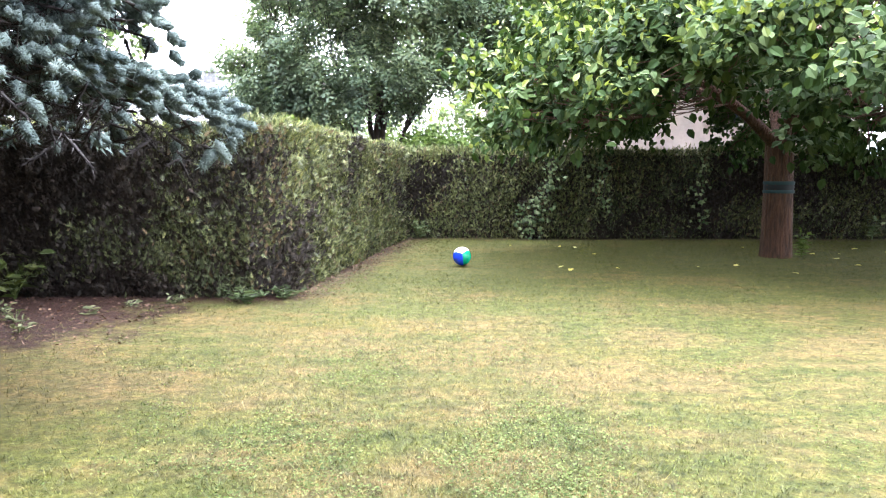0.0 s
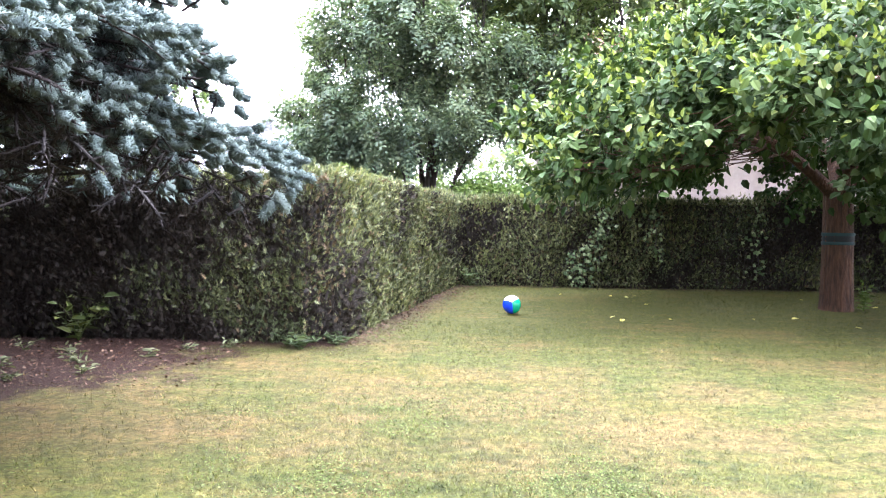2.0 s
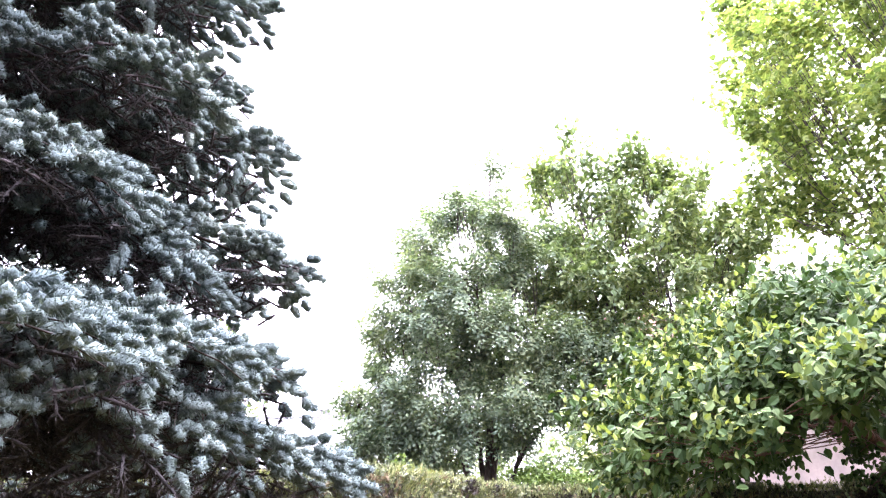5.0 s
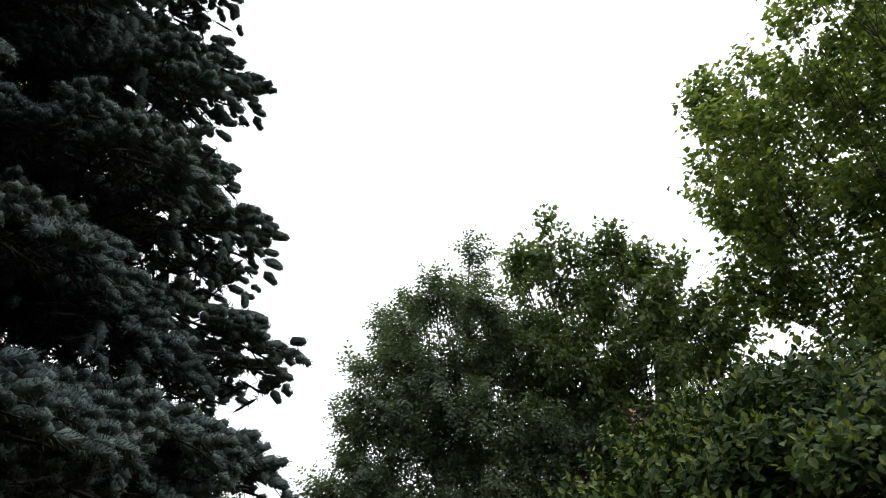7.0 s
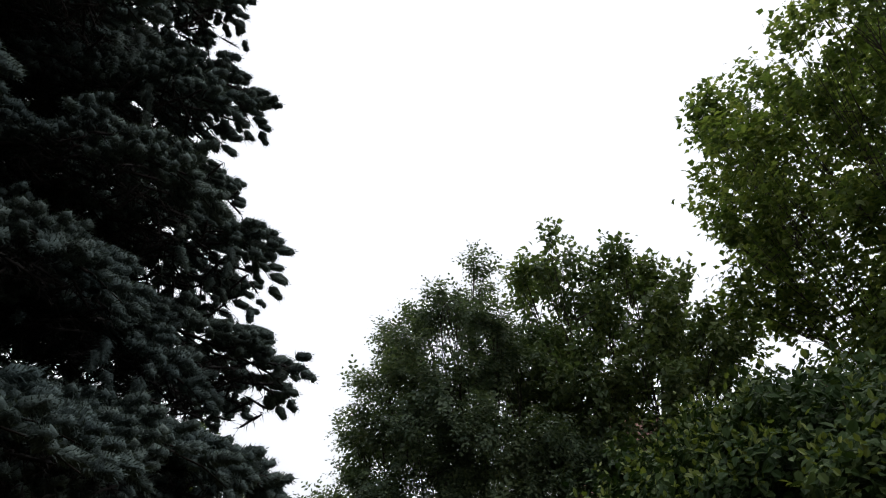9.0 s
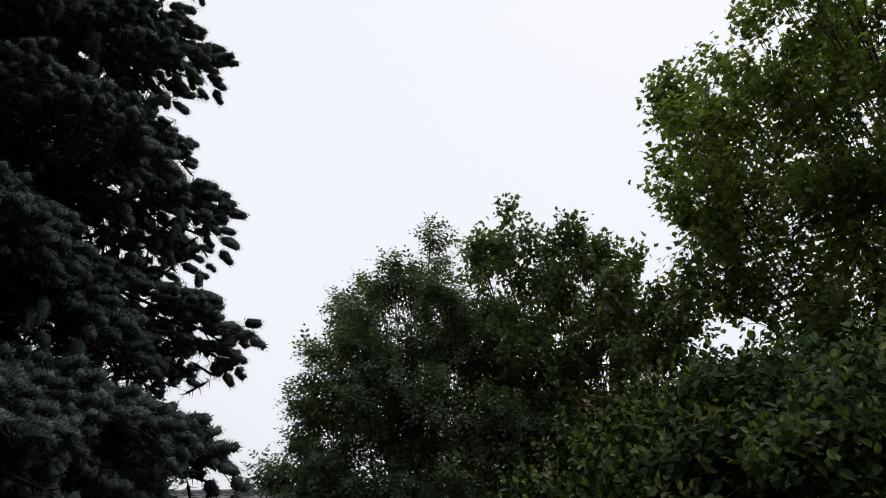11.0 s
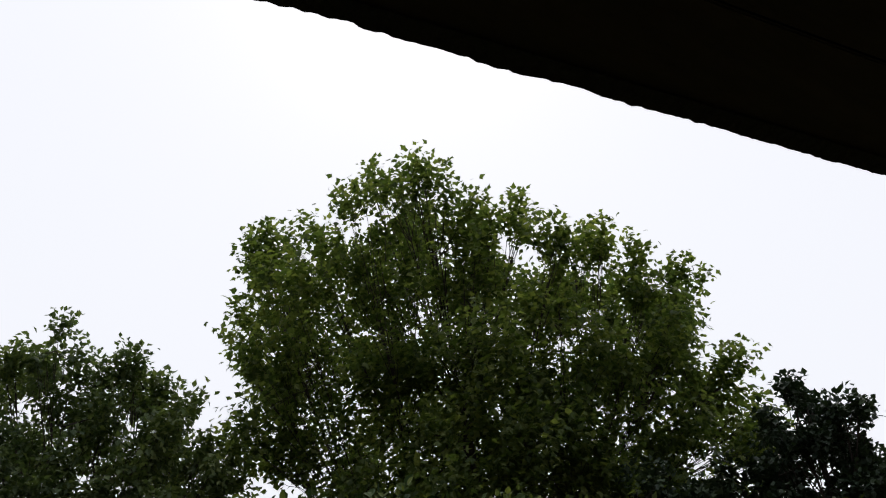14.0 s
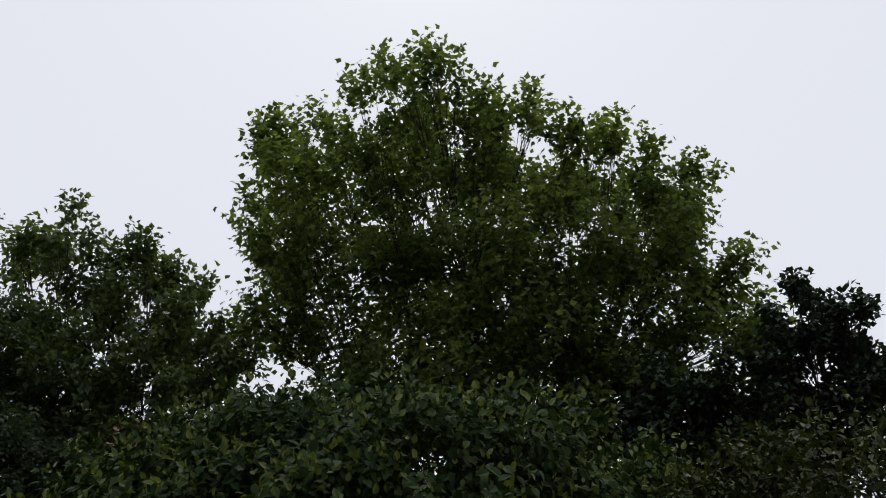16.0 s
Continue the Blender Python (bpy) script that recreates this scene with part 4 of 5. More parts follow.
def spruce(x, y):
    th = thing("blue_spruce", x, y, 0, "tall blue spruce with silvery drooping boughs over the hedge", "tree")
    r = np.random.default_rng(21)
    height = 15.6
    wood, rows = Tubes(), []
    hs = np.linspace(0, height, 24)
    wood.add(np.stack([0.05 * np.sin(hs * 0.6), 0.05 * np.cos(hs * 0.5), hs], -1), 0.22 * (1 - hs / height) + 0.012, 10)
    # boughs towards the lawn, tier by tier: turn, height of the tip, length, droop, width, bare share
    for row in ((15, 1.6, 3.3, 0.5, 0.45, 0.45), (-22, 1.88, 2.6, 0.6, 0.6, 0.8), (-48, 1.82, 2.4, 0.6, 0.6, 0.85), (-80, 1.8, 2.5, 0.7, 0.6, 0.6), (44, 1.85, 2.6, 0.7, 0.6, 0.55), (-4, 1.9, 2.7, 0.55, 0.6, 0.75), (28, 1.85, 2.6, 0.5, 0.6, 0.5),
                (-30, 2.1, 2.95, 0.55, 0.75, 0.2), (-12, 2.2, 2.8, 0.55, 0.65, 0.2), (4, 2.2, 2.85, 0.55, 0.65, 0.25), (-62, 2.2, 2.9, 0.6, 0.75, 0.25), (38, 2.45, 2.45, 0.7, 0.6, 0.35), (-92, 2.3, 2.8, 0.65, 0.7, 0.3),
                (17, 3.05, 2.82, 0.65, 0.55, 0.25), (4, 2.82, 2.3, 1.0, 0.55, 0.25), (-22, 3.05, 2.45, 0.9, 0.55, 0.25), (-50, 3.05, 2.75, 0.85, 0.6, 0.3), (-85, 3.1, 2.7, 0.8, 0.6, 0.3), (50, 3.15, 2.8, 0.65, 0.6, 0.35),
                (19, 4.05, 2.56, 0.5, 0.58, 0.22), (-14, 3.9, 2.5, 0.7, 0.58, 0.25), (-52, 3.95, 2.6, 0.7, 0.6, 0.3), (52, 4.15, 2.6, 0.5, 0.6, 0.3),
                (22, 5.45, 2.36, 0.45, 0.56, 0.22), (0, 4.85, 2.3, 0.55, 0.56, 0.22), (-28, 5.0, 2.4, 0.55, 0.56, 0.25), (-62, 4.95, 2.4, 0.6, 0.6, 0.3), (50, 5.2, 2.4, 0.5, 0.6, 0.3),
                (26, 6.65, 2.06, 0.35, 0.54, 0.22), (-4, 6.05, 2.15, 0.45, 0.54, 0.22), (-40, 6.2, 2.2, 0.5, 0.54, 0.25), (56, 6.3, 2.2, 0.45, 0.55, 0.3)):
        az, tip, ln, drop, wide, bare = row
        Bough(r, wood, rows, az, tip, ln, drop, wide, True, bare)
    # the far side and the upper part
    for k in range(6):
        for az in (74, 100, 126, 160, 195, 235):
            z = 1.7 + 0.95 * k
            Bough(r, wood, rows, az + 20 * (k % 2), z, 3.3 - 0.21 * (z - 1.7), 0.7, 0.8, False, 0.4)
    z, turn = 7.5, 0.0
    while z < height - 0.6:
        for k in range(7):
            Bough(r, wood, rows, turn + k * 51.4, z + 0.15 * r.normal(), max(0.3, 3.35 - 0.213 * (z - 1.65)) * (0.85 + 0.2 * r.random()), 0.1 * (height - z) * 0.5, 0.62, False, 0.2)
        turn += 23
        z += 0.85
    D = np.array(rows)
    piece("trunk", wood.mesh("trunk", M_BARK_DARK), th, "brown trunk with bare inner boughs")
    for old, nm, lb, mat in ((0, "needle_foliage", "silver-blue needled shoots", M_NEEDLE), (1, "inner_foliage", "old twigs with brown needles, coloured dark for the shade inside", M_NEEDLE_OLD_SHADED)):
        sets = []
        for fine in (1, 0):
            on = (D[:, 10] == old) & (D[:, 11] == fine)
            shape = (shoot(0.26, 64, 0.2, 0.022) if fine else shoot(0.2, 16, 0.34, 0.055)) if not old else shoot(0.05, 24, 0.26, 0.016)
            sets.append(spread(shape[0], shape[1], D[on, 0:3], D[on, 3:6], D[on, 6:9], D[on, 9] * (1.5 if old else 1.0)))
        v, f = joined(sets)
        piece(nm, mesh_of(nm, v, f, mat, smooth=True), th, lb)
    return th


spruce(-4.6, 4.05)


# ---------------------------------------------------------------- ball
def ball(x, y, r):
    th = thing("beach_ball", x, y, r, "blue, white and green inflated play ball on the lawn", "ball")
    c, d = math.cos(radians(22)), math.sin(radians(22))
    turn = Matrix(((0, -1, 0), (d, 0, -c), (c, 0, d)))
    th.rotation_euler = (turn @ Matrix.Rotation(radians(8), 3, "Z")).to_euler()
    for k, (name, col) in enumerate((("white", (0.82, 0.82, 0.8)), ("blue", (0.012, 0.05, 0.6)), ("green", (0.0, 0.27, 0.13)))):
        m, n, l, p = material(name + "_vinyl", 0.25)
        l.new(ramp(n, l, noise_at(n, l, 30, 3), (0.3, tuple(v * 0.88 for v in col)), (0.7, col)), p.inputs["Base Color"])
        V = []
        for i in range(17):
            b = -math.pi / 2 + math.pi * i / 16
            for j in range(13):
                a = (k - 0.5 + j / 12) * 2 * math.pi / 3
                edge = 1.0 - (0.01 if j in (0, 12) else 0.0)
                V.append((r * edge * math.cos(b) * math.cos(a), r * edge * math.cos(b) * math.sin(a), r * edge * math.sin(b)))
        F = [(i * 13 + j, i * 13 + j + 1, (i + 1) * 13 + j + 1, (i + 1) * 13 + j) for i in range(16) for j in range(12)]
        piece("panel", mesh_of("panel", V, F, m, smooth=True), th, name + " vinyl panel")
    bm = bmesh.new()
    bmesh.ops.create_cone(bm, cap_ends=True, segments=16, radius1=0.014, radius2=0.01, depth=0.006, matrix=Matrix.Translation((0, 0, -r)))
    part("valve", bm, bpy.data.materials["white_vinyl"], th)


ball(0.27, 10.36, 0.13)


# ---------------------------------------------------------------- apple trunk band, weeds, ivy, fallen leaves
def trunk_band():
    for k, (z0, z1, c) in enumerate(((1.0, 1.05, (0.006, 0.04, 0.045)), (1.05, 1.135, (0.003, 0.01, 0.013)), (1.135, 1.185, (0.006, 0.045, 0.05)))):
        m = plain_material("band_film", tuple(v * 0.8 for v in c), c, 40, 0.65, 0.2, 0.003)
        ring = np.array([(math.cos(a) * (0.2265 - 0.007 * (k == 1)), math.sin(a) * (0.2265 - 0.007 * (k == 1)), 0) for a in np.linspace(0, 2 * math.pi, 33)])
        V = np.concatenate([ring * 1.0 + (0, 0, z0), ring * 1.03 + (0, 0, (z0 + z1) / 2), ring * 1.0 + (0, 0, z1)])
        F = [(r * 33 + j, r * 33 + j + 1, (r + 1) * 33 + j + 1, (r + 1) * 33 + j) for r in range(2) for j in range(32)]
        piece("glue_band", mesh_of("glue_band", V, F, m, smooth=True), apple, "teal grease band wrapped round the trunk")


def leafy_plant(name, label, x, y, leaves, size, spread_r, height, mat, category="weed", lean=(0, 0), narrow=1.0):
    th = thing(name, x, y, 0, label, category)
    t = Tubes()
    P, D = [], []
    for k in range(max(3, leaves // 6)):
        a = rng.uniform(0, 6.283)
        e = np.array((math.cos(a) * spread_r * rng.random() + lean[0], math.sin(a) * spread_r * rng.random() + lean[1], height * (0.5 + 0.5 * rng.random())))
        line = curve3((0, 0, 0), (e[0] * 0.3, e[1] * 0.3, e[2] * 0.7), e, 5)
        t.add(line, (0.006, 0.005, 0.004, 0.003, 0.002), 4)
        for j in range(6):
            w = 0.25 + 0.75 * j / 5
            q = line[int(w * 4)]
            P.append(q + rng.normal(size=3) * 0.02)
            D.append((rng.normal(), rng.normal(), 0.25))
    P, D = np.array(P), np.array(D)
    piece("stem", t.mesh("stem", mat), th)
    single_leaves(LEAF_V * (narrow, 1, 1), LEAF_F, P, D, np.array((0, 0, 1.0)) + 0.4 * rng.normal(size=P.shape), size * (0.7 + 0.6 * rng.random(len(P))), mat, th)


def ivy(x, z0, z1, wander, count):
    th = thing("ivy_vine", x, HB, 0, "pale ivy trailing over the clipped hedge", "ivy", "ivy on the hedge")
    zs = np.linspace(z0, z1, 12)
    line = np.stack([wander * (zs - z0) + 0.06 * np.sin(zs * 5 + x), np.full(12, -0.07) + 0.02 * np.sin(zs * 9), zs], -1)
    t = Tubes()
    t.add(line, np.linspace(0.008, 0.004, 12), 5)
    i = rng.integers(0, 12, count)
    P = line[i] + rng.normal(size=(count, 3)) * (0.09, 0.025, 0.07) - (0, 0.03, 0)
    D = np.stack([rng.normal(size=count) * 0.8, -0.3 + 0 * i, -0.6 + 0.3 * rng.normal(size=count)], -1)
    piece("stem", t.mesh("stem", M_BARK), th)
    single_leaves(STAR_V * (1.25, 1, 1), STAR_F, P, D, np.array((0, -1.0, 0.5)) + 0.3 * rng.normal(size=(count, 3)), 0.055 + 0.04 * rng.random(count), M_IVY, th)


trunk_band()
leafy_plant("weed_plant", "leafy green weed at the foot of the hedge", -4.3, 7.35, 60, 0.13, 0.4, 0.6, M_FRUIT, narrow=0.7)
leafy_plant("fern_weed", "low fern-like weed under the hedge corner", -1.95, 7.2, 60, 0.1, 0.3, 0.14, M_FERN, narrow=0.35)
leafy_plant("fern_weed", "low fern-like weed under the hedge corner", -1.6, 7.45, 48, 0.09, 0.24, 0.14, M_FERN, narrow=0.35)
for wx, wy, wn_, wh in ((-3.95, 6.6, 18, 0.1), (-3.6, 6.15, 24, 0.12), (-3.15, 6.5, 18, 0.09), (-4.2, 6.0, 18, 0.1), (-3.35, 5.75, 24, 0.1), (-4.5, 6.75, 18, 0.12), (-2.95, 6.9, 18, 0.08), (-3.75, 5.45, 18, 0.1), (-2.6, 7.1, 24, 0.1)):
    leafy_plant("soil_weed", "small green weed growing in the bare soil", wx, wy, wn_, 0.065, 0.18, wh, M_WEED, narrow=0.55)
leafy_plant("trunk_shoot", "leafy shoots sprouting beside the apple trunk", 5.6, 11.5, 60, 0.09, 0.14, 0.42, M_SHRUB, "sucker")
leafy_plant("weed_plant", "leafy weed in the corner of the hedges", -0.45, 14.7, 48, 0.1, 0.2, 0.4, M_IVY)
leafy_plant("weed_plant", "leafy weed growing out of the long hedge", 8.6, 14.8, 36, 0.11, 0.3, 0.5, M_IVY)
ivy(1.75, 0.12, 1.5, 0.28, 70)
ivy(2.15, 0.3, 1.75, 0.08, 60)
ivy(3.15, 0.7, 1.7, 0.1, 50)
ivy(5.15, 0.3, 1.6, 0.02, 50)
ivy(1.6, 0.15, 0.7, 0.1, 26)


def fallen_leaf(k, m0=[]):
    r = np.random.default_rng(100 + k)
    if not m0:
        ob = new("fallen_leaf", mesh_of("fallen_leaf", LEAF_V * (0.085, 0.085, 0.085), LEAF_F, M_FALLEN))
        m0.append(tagged(ob, "single yellow fallen leaf lying on the lawn", "leaf", "fallen leaves"))
    x, y = r.uniform(1.2, 8.6), r.uniform(9.2, 13.6)
    m = pose(x, y, float(ground_z([(x, y)])[0]) + 0.022, r.uniform(-14, 14), r.uniform(-14, 14), r.uniform(0, 360)) @ Matrix.Scale(r.uniform(0.6, 1.3), 4)
    if k == 0:
        m0[0].matrix_basis = m
    else:
        c = copy_thing(m0[0], m)
        c.matrix_basis = m


for k in range(34):
    fallen_leaf(k)


def litter():
    n = 5200
    u = rng.random(n)
    y = np.where(u < 0.45, rng.uniform(7.4, 14.8, n), rng.uniform(14.55, 14.95, n))
    x = np.where(u < 0.45, -1.6 + 0.121 * (y - 7.6) + 0.28 * np.abs(rng.normal(size=n)), rng.uniform(-0.8, 11, n))
    far_left = u > 0.62
    x = np.where(far_left, rng.uniform(-5.5, -2.4, n), x)
    y = np.where(far_left, rng.uniform(5.2, 7.4, n), y)
    P = np.stack([x, y, ground_z(zip(x, y)) + 0.012], -1)
    a = rng.uniform(0, 6.283, n)
    v, f = spread(BENT_V, BENT_F, P, np.stack([np.cos(a), np.sin(a), 0.1 * rng.normal(size=n)], -1), np.array((0, 0, 1.0)) + 0.35 * rng.normal(size=(n, 3)), 0.014 + 0.03 * rng.random(n) ** 2)
    tagged(new("leaf_litter", mesh_of("leaf_litter", v, f, M_LITTER)), "dry brown leaf litter along the hedges", "litter", kind="stuff")


litter()

# ---------------------------------------------------------------- houses beyond the hedges
M_PINK = plain_material("pink_render", (0.46, 0.385, 0.34), (0.54, 0.455, 0.405), 9, 0.9, 0.2, 0.005)
M_CREAM = plain_material("cream_render", (0.5, 0.47, 0.42), (0.6, 0.57, 0.52), 9, 0.9, 0.2, 0.005)
M_TILE_RED = plain_material("red_roof_tile", (0.13, 0.055, 0.045), (0.26, 0.12, 0.095), 12, 0.8, 0.4, 0.01)
M_TILE_GREY = plain_material("grey_roof_tile", (0.12, 0.12, 0.125), (0.22, 0.22, 0.225), 12, 0.7, 0.4, 0.01)
M_WALL = plain_material("brown_render", (0.1, 0.085, 0.07), (0.15, 0.13, 0.11), 9, 0.9, 0.2, 0.005)
M_WOOD = plain_material("dark_stained_wood", (0.02, 0.014, 0.01), (0.05, 0.034, 0.024), 25, 0.8, 0.5, 0.01, (0.2, 1, 1))
M_FELT = plain_material("roofing_felt", (0.012, 0.012, 0.013), (0.035, 0.035, 0.036), 60, 0.95, 0.9, 0.02)
M_WHITE = plain_material("white_paint", (0.7, 0.7, 0.68), (0.8, 0.8, 0.79), 15, 0.5, 0.15, 0.003)
M_GLASS, gn, gl, gp = material("window_glass", 0.05)
gp.inputs["Base Color"].default_value = (0.02, 0.025, 0.03, 1)
gp.inputs["Roughness"].default_value = 0.06


def far_house(name, label, x0, x1, y0, y1, eave, ridge, wall_mat, tile_mat, chimneys, windows, courses=16):
    th = thing(name, (x0 + x1) / 2, y0, 0, label, "house")
    to = Matrix.Translation(-th.location)

    def p(nm, bm, mat, parent=th, lb=""):
        bm.transform(to)
        return part(nm, bm, mat, parent, lb)
    ym = (y0 + y1) / 2
    bm = bmesh.new()
    a = [bm.verts.new(v) for v in ((x0, y0, 0), (x0, y1, 0), (x0, y1, eave), (x0, ym, ridge), (x0, y0, eave))]
    b = [bm.verts.new(v) for v in ((x1, y0, 0), (x1, y1, 0), (x1, y1, eave), (x1, ym, ridge), (x1, y0, eave))]
    bm.faces.new(a)
    bm.faces.new(b[::-1])
    for i in range(5):
        j = (i + 1) % 5
        bm.faces.new((a[i], b[i], b[j], a[j]))
    bmesh.ops.recalc_face_normals(bm, faces=bm.faces[:])
    p("wall", bm, wall_mat)
    slope = (ridge - eave) / (ym - y0)
    for side in (1, -1):
        bm = bmesh.new()
        box(bm, x0 - 0.4, -0.02, -0.06, x1 + 0.4, 1.0, 0.0)
        ln = math.hypot(ym - y0 + 0.5, (ym - y0 + 0.5) * slope)
        bm.transform(Matrix.Translation(((0), ym - side * (ym - y0 + 0.5), ridge - (ym - y0 + 0.5) * slope + 0.12)) @ Matrix.Rotation(math.atan(slope) * side, 4, "X") @ Matrix.Diagonal((1, side * ln, 1, 1)))
        roof = p("roof", bm, M_WOOD)
        if side > 0:
            for k in range(courses):
                t0, t1 = k / courses, (k + 1) / courses
                bm = bmesh.new()
                n = int((x1 - x0 + 0.8) / 0.33)
                for q in range(n):
                    xa = x0 - 0.4 + q * 0.33
                    pts = [(xa, 0.0, 0.045), (xa + 0.16, 0.0, 0.075), (xa + 0.33, 0.0, 0.045), (xa + 0.33, ln / courses * 1.08, 0.02), (xa + 0.16, ln / courses * 1.08, 0.05), (xa, ln / courses * 1.08, 0.02), (xa, 0, 0.01), (xa + 0.33, 0, 0.01)]
                    v = [bm.verts.new(c) for c in pts]
                    bm.faces.new((v[0], v[1], v[4], v[5]))
                    bm.faces.new((v[1], v[2], v[3], v[4]))
                    bm.faces.new((v[0], v[6], v[7], v[2], v[1]))
                bm.transform(Matrix.Translation((0, y0 - 0.5, ridge - (ym - y0 + 0.5) * slope + 0.12)) @ Matrix.Rotation(math.atan(slope), 4, "X") @ Matrix.Translation((0, ln * t0, 0)))
                p("tile_course", bm, tile_mat, roof)
    bm = bmesh.new()
    bmesh.ops.create_cone(bm, cap_ends=True, segments=10, radius1=0.13, radius2=0.13, depth=x1 - x0 + 0.8, matrix=Matrix.Translation(((x0 + x1) / 2, ym, ridge + 0.14)) @ Matrix.Rotation(math.pi / 2, 4, "Y"))
    p("ridge_tile", bm, tile_mat)
    for cx, cy, ch in chimneys:
        bm = bmesh.new()
        box(bm, cx - 0.22, cy - 0.22, ridge - 0.8, cx + 0.22, cy + 0.22, ridge + ch, 0.015)
        box(bm, cx - 0.28, cy - 0.28, ridge + ch, cx + 0.28, cy + 0.28, ridge + ch + 0.07, 0.01)
        stack = p("chimney", bm, tile_mat)
        bm = bmesh.new()
        bmesh.ops.create_cone(bm, cap_ends=True, segments=12, radius1=0.11, radius2=0.09, depth=0.22, matrix=Matrix.Translation((cx, cy, ridge + ch + 0.18)))
        p("chimney_pot", bm, tile_mat, stack)
    for wx, wz, ww, wh in windows:
        bm = bmesh.new()
        for q in ((wx - ww / 2, wz, wx - ww / 2 + 0.07, wz + wh), (wx + ww / 2 - 0.07, wz, wx + ww / 2, wz + wh), (wx - ww / 2, wz, wx + ww / 2, wz + 0.07), (wx - ww / 2, wz + wh - 0.07, wx + ww / 2, wz + wh), (wx - 0.03, wz, wx + 0.03, wz + wh)):
            box(bm, q[0], y0 - 0.05, q[1], q[2], y0 + 0.02, q[3])
        win = p("window", bm, M_WOOD, th, "dark framed window")
        bm = bmesh.new()
        box(bm, wx - ww / 2 + 0.02, y0 - 0.02, wz + 0.02, wx + ww / 2 - 0.02, y0 + 0.01, wz + wh - 0.02)
        p("pane", bm, M_GLASS, win)
        bm = bmesh.new()
        box(bm, wx - ww / 2 - 0.08, y0 - 0.16, wz - 0.07, wx + ww / 2 + 0.08, y0 + 0.02, wz - 0.003)
        p("sill", bm, wall_mat, win)
    return th


far_house("pink_house", "pink rendered house with a red tiled roof beyond the hedge", 1.35, 13.5, 24.0, 31.0, 5.0, 8.0, M_PINK, M_TILE_RED, [], [(5.4, 2.95, 1.3, 1.1), (9.2, 2.95, 1.3, 1.1), (5.4, 0.9, 1.3, 1.2), (2.6, 2.95, 0.9, 1.1)])
far_house("grey_roofed_house", "pale house with a grey tiled roof and small chimney", -16.0, -4.6, 25.2, 32.0, 2.9, 4.75, M_CREAM, M_TILE_GREY, [(-8.75, 28.4, 0.35)], [(-9.5, 0.9, 1.2, 1.2), (-6.4, 0.9, 1.2, 1.2)])


def pole(x, y, h):
    th = thing("utility_pole", x, y, 0, "slim pale grey pole standing behind the hedge", "pole")
    t = Tubes()
    t.add([(0, 0, -0.05), (0, 0, h * 0.5), (0, 0, h)], (0.085, 0.075, 0.06), 14)
    piece("shaft", t.mesh("shaft", M_WHITE), th)
    bm = bmesh.new()
    bmesh.ops.create_cone(bm, cap_ends=True, segments=14, radius1=0.075, radius2=0.03, depth=0.08, matrix=Matrix.Translation((0, 0, h + 0.035)))
    part("cap", bm, M_FELT, th)


pole(-7.45, 15.2, 5.5)


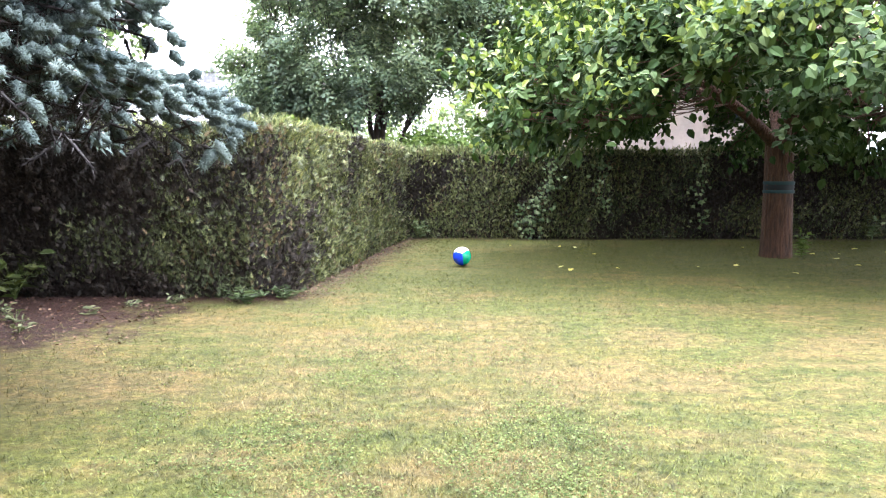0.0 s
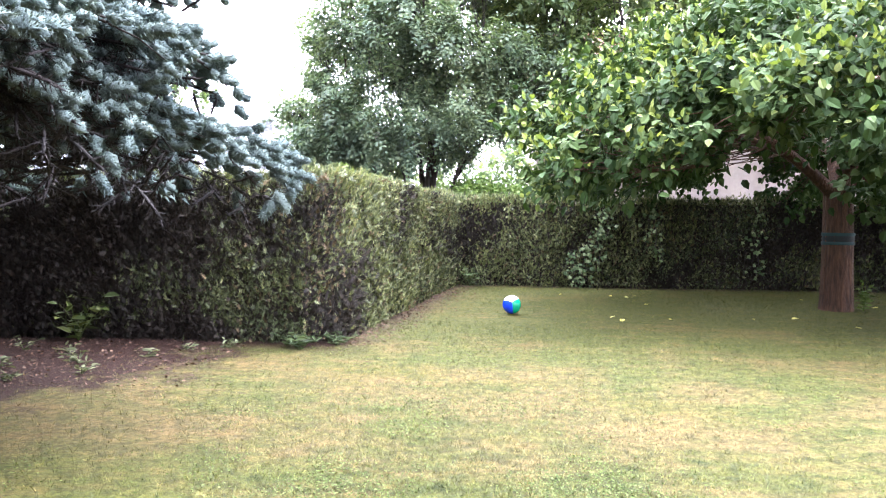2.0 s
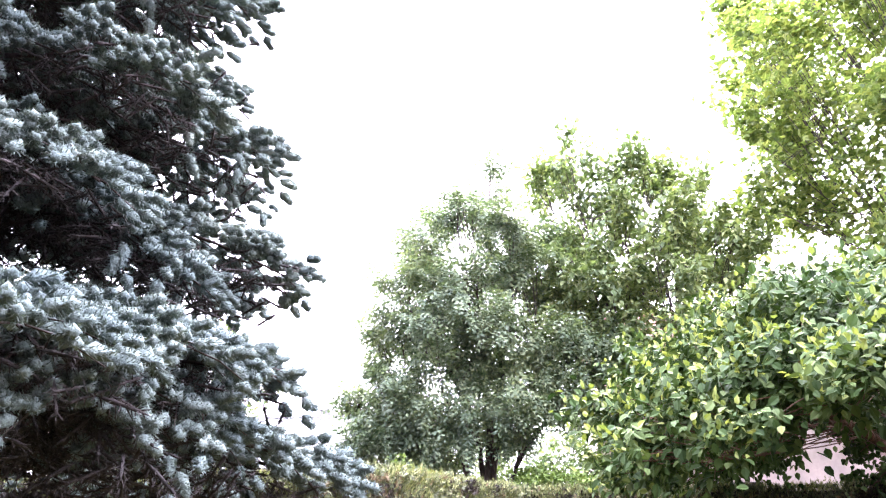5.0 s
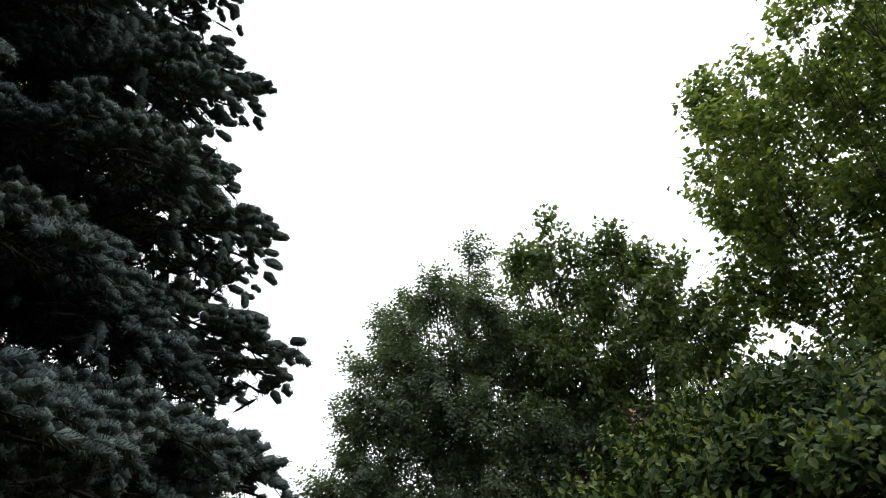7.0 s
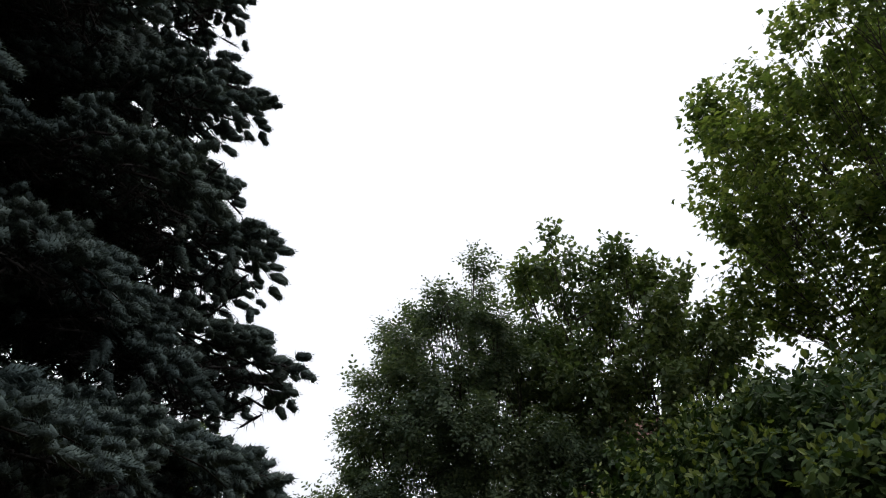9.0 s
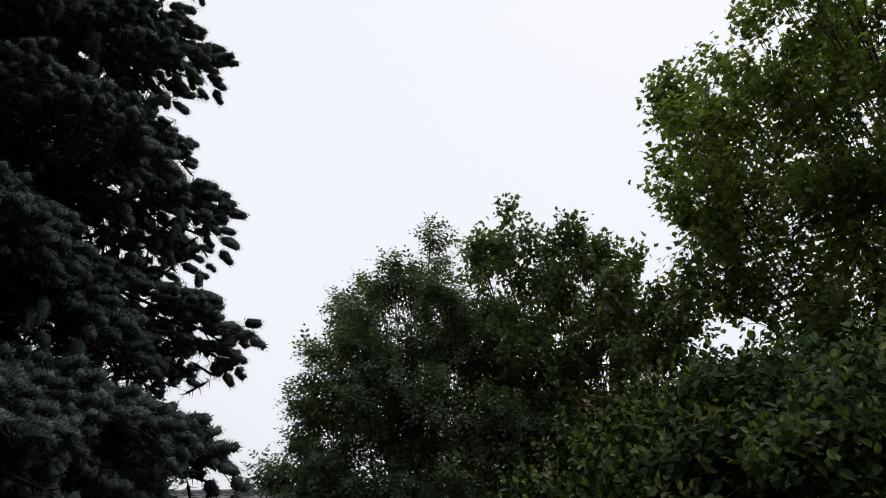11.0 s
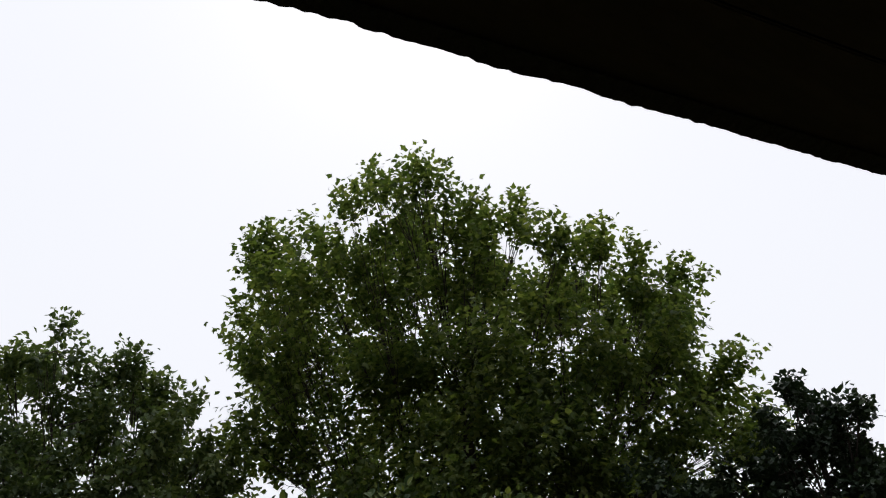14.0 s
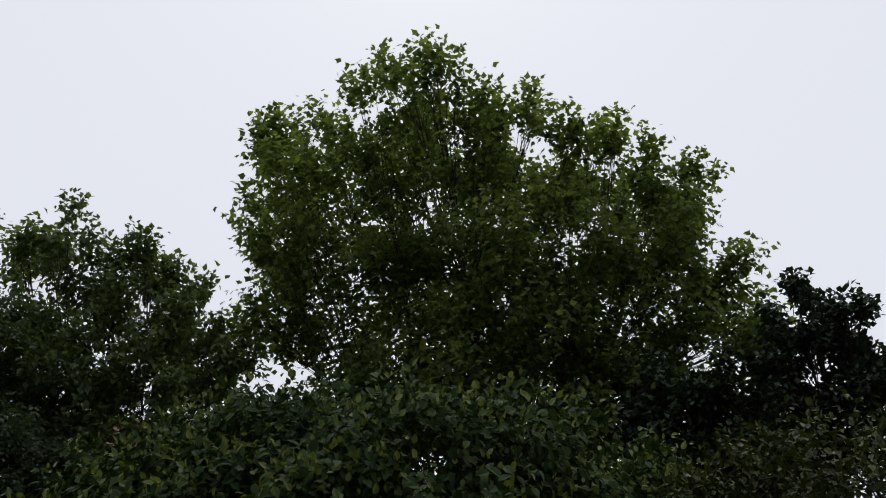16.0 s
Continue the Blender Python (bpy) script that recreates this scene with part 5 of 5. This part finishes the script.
# ---------------------------------------------------------------- porch roof over the camera, unseen house wall and roof added behind to block sky
def porch():
    th = thing("porch_roof", 0.019, 0.68, 2.226, "dark boarded porch roof with a ragged felt edge", "roof")
    th.rotation_euler = (0, 0, radians(-8.0))
    rise = 0.16
    # boards run along the eave
    for k in range(18):
        bm = bmesh.new()
        y1 = -0.02 - k * 0.15
        box(bm, -0.15, y1 - 0.147, -0.0, 6.5, y1, 0.024, 0.003)
        bm.transform(Matrix.Rotation(-math.atan(rise), 4, "X"))
        part("board", bm, M_WOOD, th)
    for k in range(6):
        bm = bmesh.new()
        box(bm, -0.1 + k * 1.3, -2.7, -0.12, -0.02 + k * 1.3, -0.3, -0.004, 0.004)
        bm.transform(Matrix.Rotation(-math.atan(rise), 4, "X"))
        part("rafter", bm, M_WOOD, th)
    # felt with a ragged front edge
    n = 900
    xs = np.linspace(-0.16, 6.5, n)
    rag = np.array([0.006 * noise.noise((x * 9, 0, 0)) + 0.007 * max(0, noise.noise((x * 23, 3, 0))) + 0.003 * noise.noise((x * 70, 7, 0)) for x in xs])
    rows = [np.stack([xs, rag, np.full(n, -0.006)], -1), np.stack([xs, rag + 0.002, np.full(n, 0.036)], -1), np.stack([xs, np.full(n, -2.75), np.full(n, 0.036 + 2.75 * rise)], -1), ]
    rows.append(np.stack([xs, np.full(n, -0.03), np.full(n, -0.006 + 0.03 * rise)], -1))
    V = np.concatenate([rows[3], rows[0], rows[1], rows[2]])
    F = [(r * n + i, r * n + i + 1, (r + 1) * n + i + 1, (r + 1) * n + i) for r in range(3) for i in range(n - 1)]
    piece("felt", mesh_of("felt", V, F, M_FELT), th, "black felt with a crumbling edge")
    # unseen house wall, made two storeys high to keep sky light off the garden
    wall = bmesh.new()
    box(wall, -9.0, -2.95, 0, 11, -2.65, 5.4)
    w = new("wall_south", bpy.data.meshes.new("wall_south"))
    wall.to_mesh(w.data)
    wall.free()
    w.data.materials.append(M_WALL)
    w.rotation_euler = (0, 0, radians(-8.0))
    w.location = (0.019, 0.69, 0)
    tagged(w, "unseen brown house wall behind the porch, made tall to block sky light", "wall", kind="structure")
    # unseen roof added above that wall, hides more of the sky behind
    bm = bmesh.new()
    v = [bm.verts.new(c) for c in ((-9.4, -2.2, 5.2), (11.4, -2.2, 5.2), (11.4, -6.6, 8.6), (-9.4, -6.6, 8.6), (-9.4, -11.0, 5.2), (11.4, -11.0, 5.2))]
    bm.faces.new((v[0], v[1], v[2], v[3]))
    bm.faces.new((v[3], v[2], v[5], v[4]))
    bmesh.ops.solidify(bm, geom=bm.faces[:], thickness=0.2)
    r = new("roof", bpy.data.meshes.new("roof"))
    bm.to_mesh(r.data)
    bm.free()
    r.data.materials.append(M_TILE_RED)
    r.rotation_euler, r.location = w.rotation_euler, w.location
    tagged(r, "unseen tiled roof added behind the porch to block sky light", "roof", kind="structure")
    # unseen wall added on the left, keeps low sky light off the hedge
    bm = bmesh.new()
    box(bm, -8.6, -3.0, -0.05, -8.35, 8.3, 4.0)
    g = new("wall_west", bpy.data.meshes.new("wall_west"))
    bm.to_mesh(g.data)
    bm.free()
    g.data.materials.append(M_WALL)
    tagged(g, "plain brown unseen wall beyond the spruce, added to shade the hedge", "wall", kind="structure")


porch()
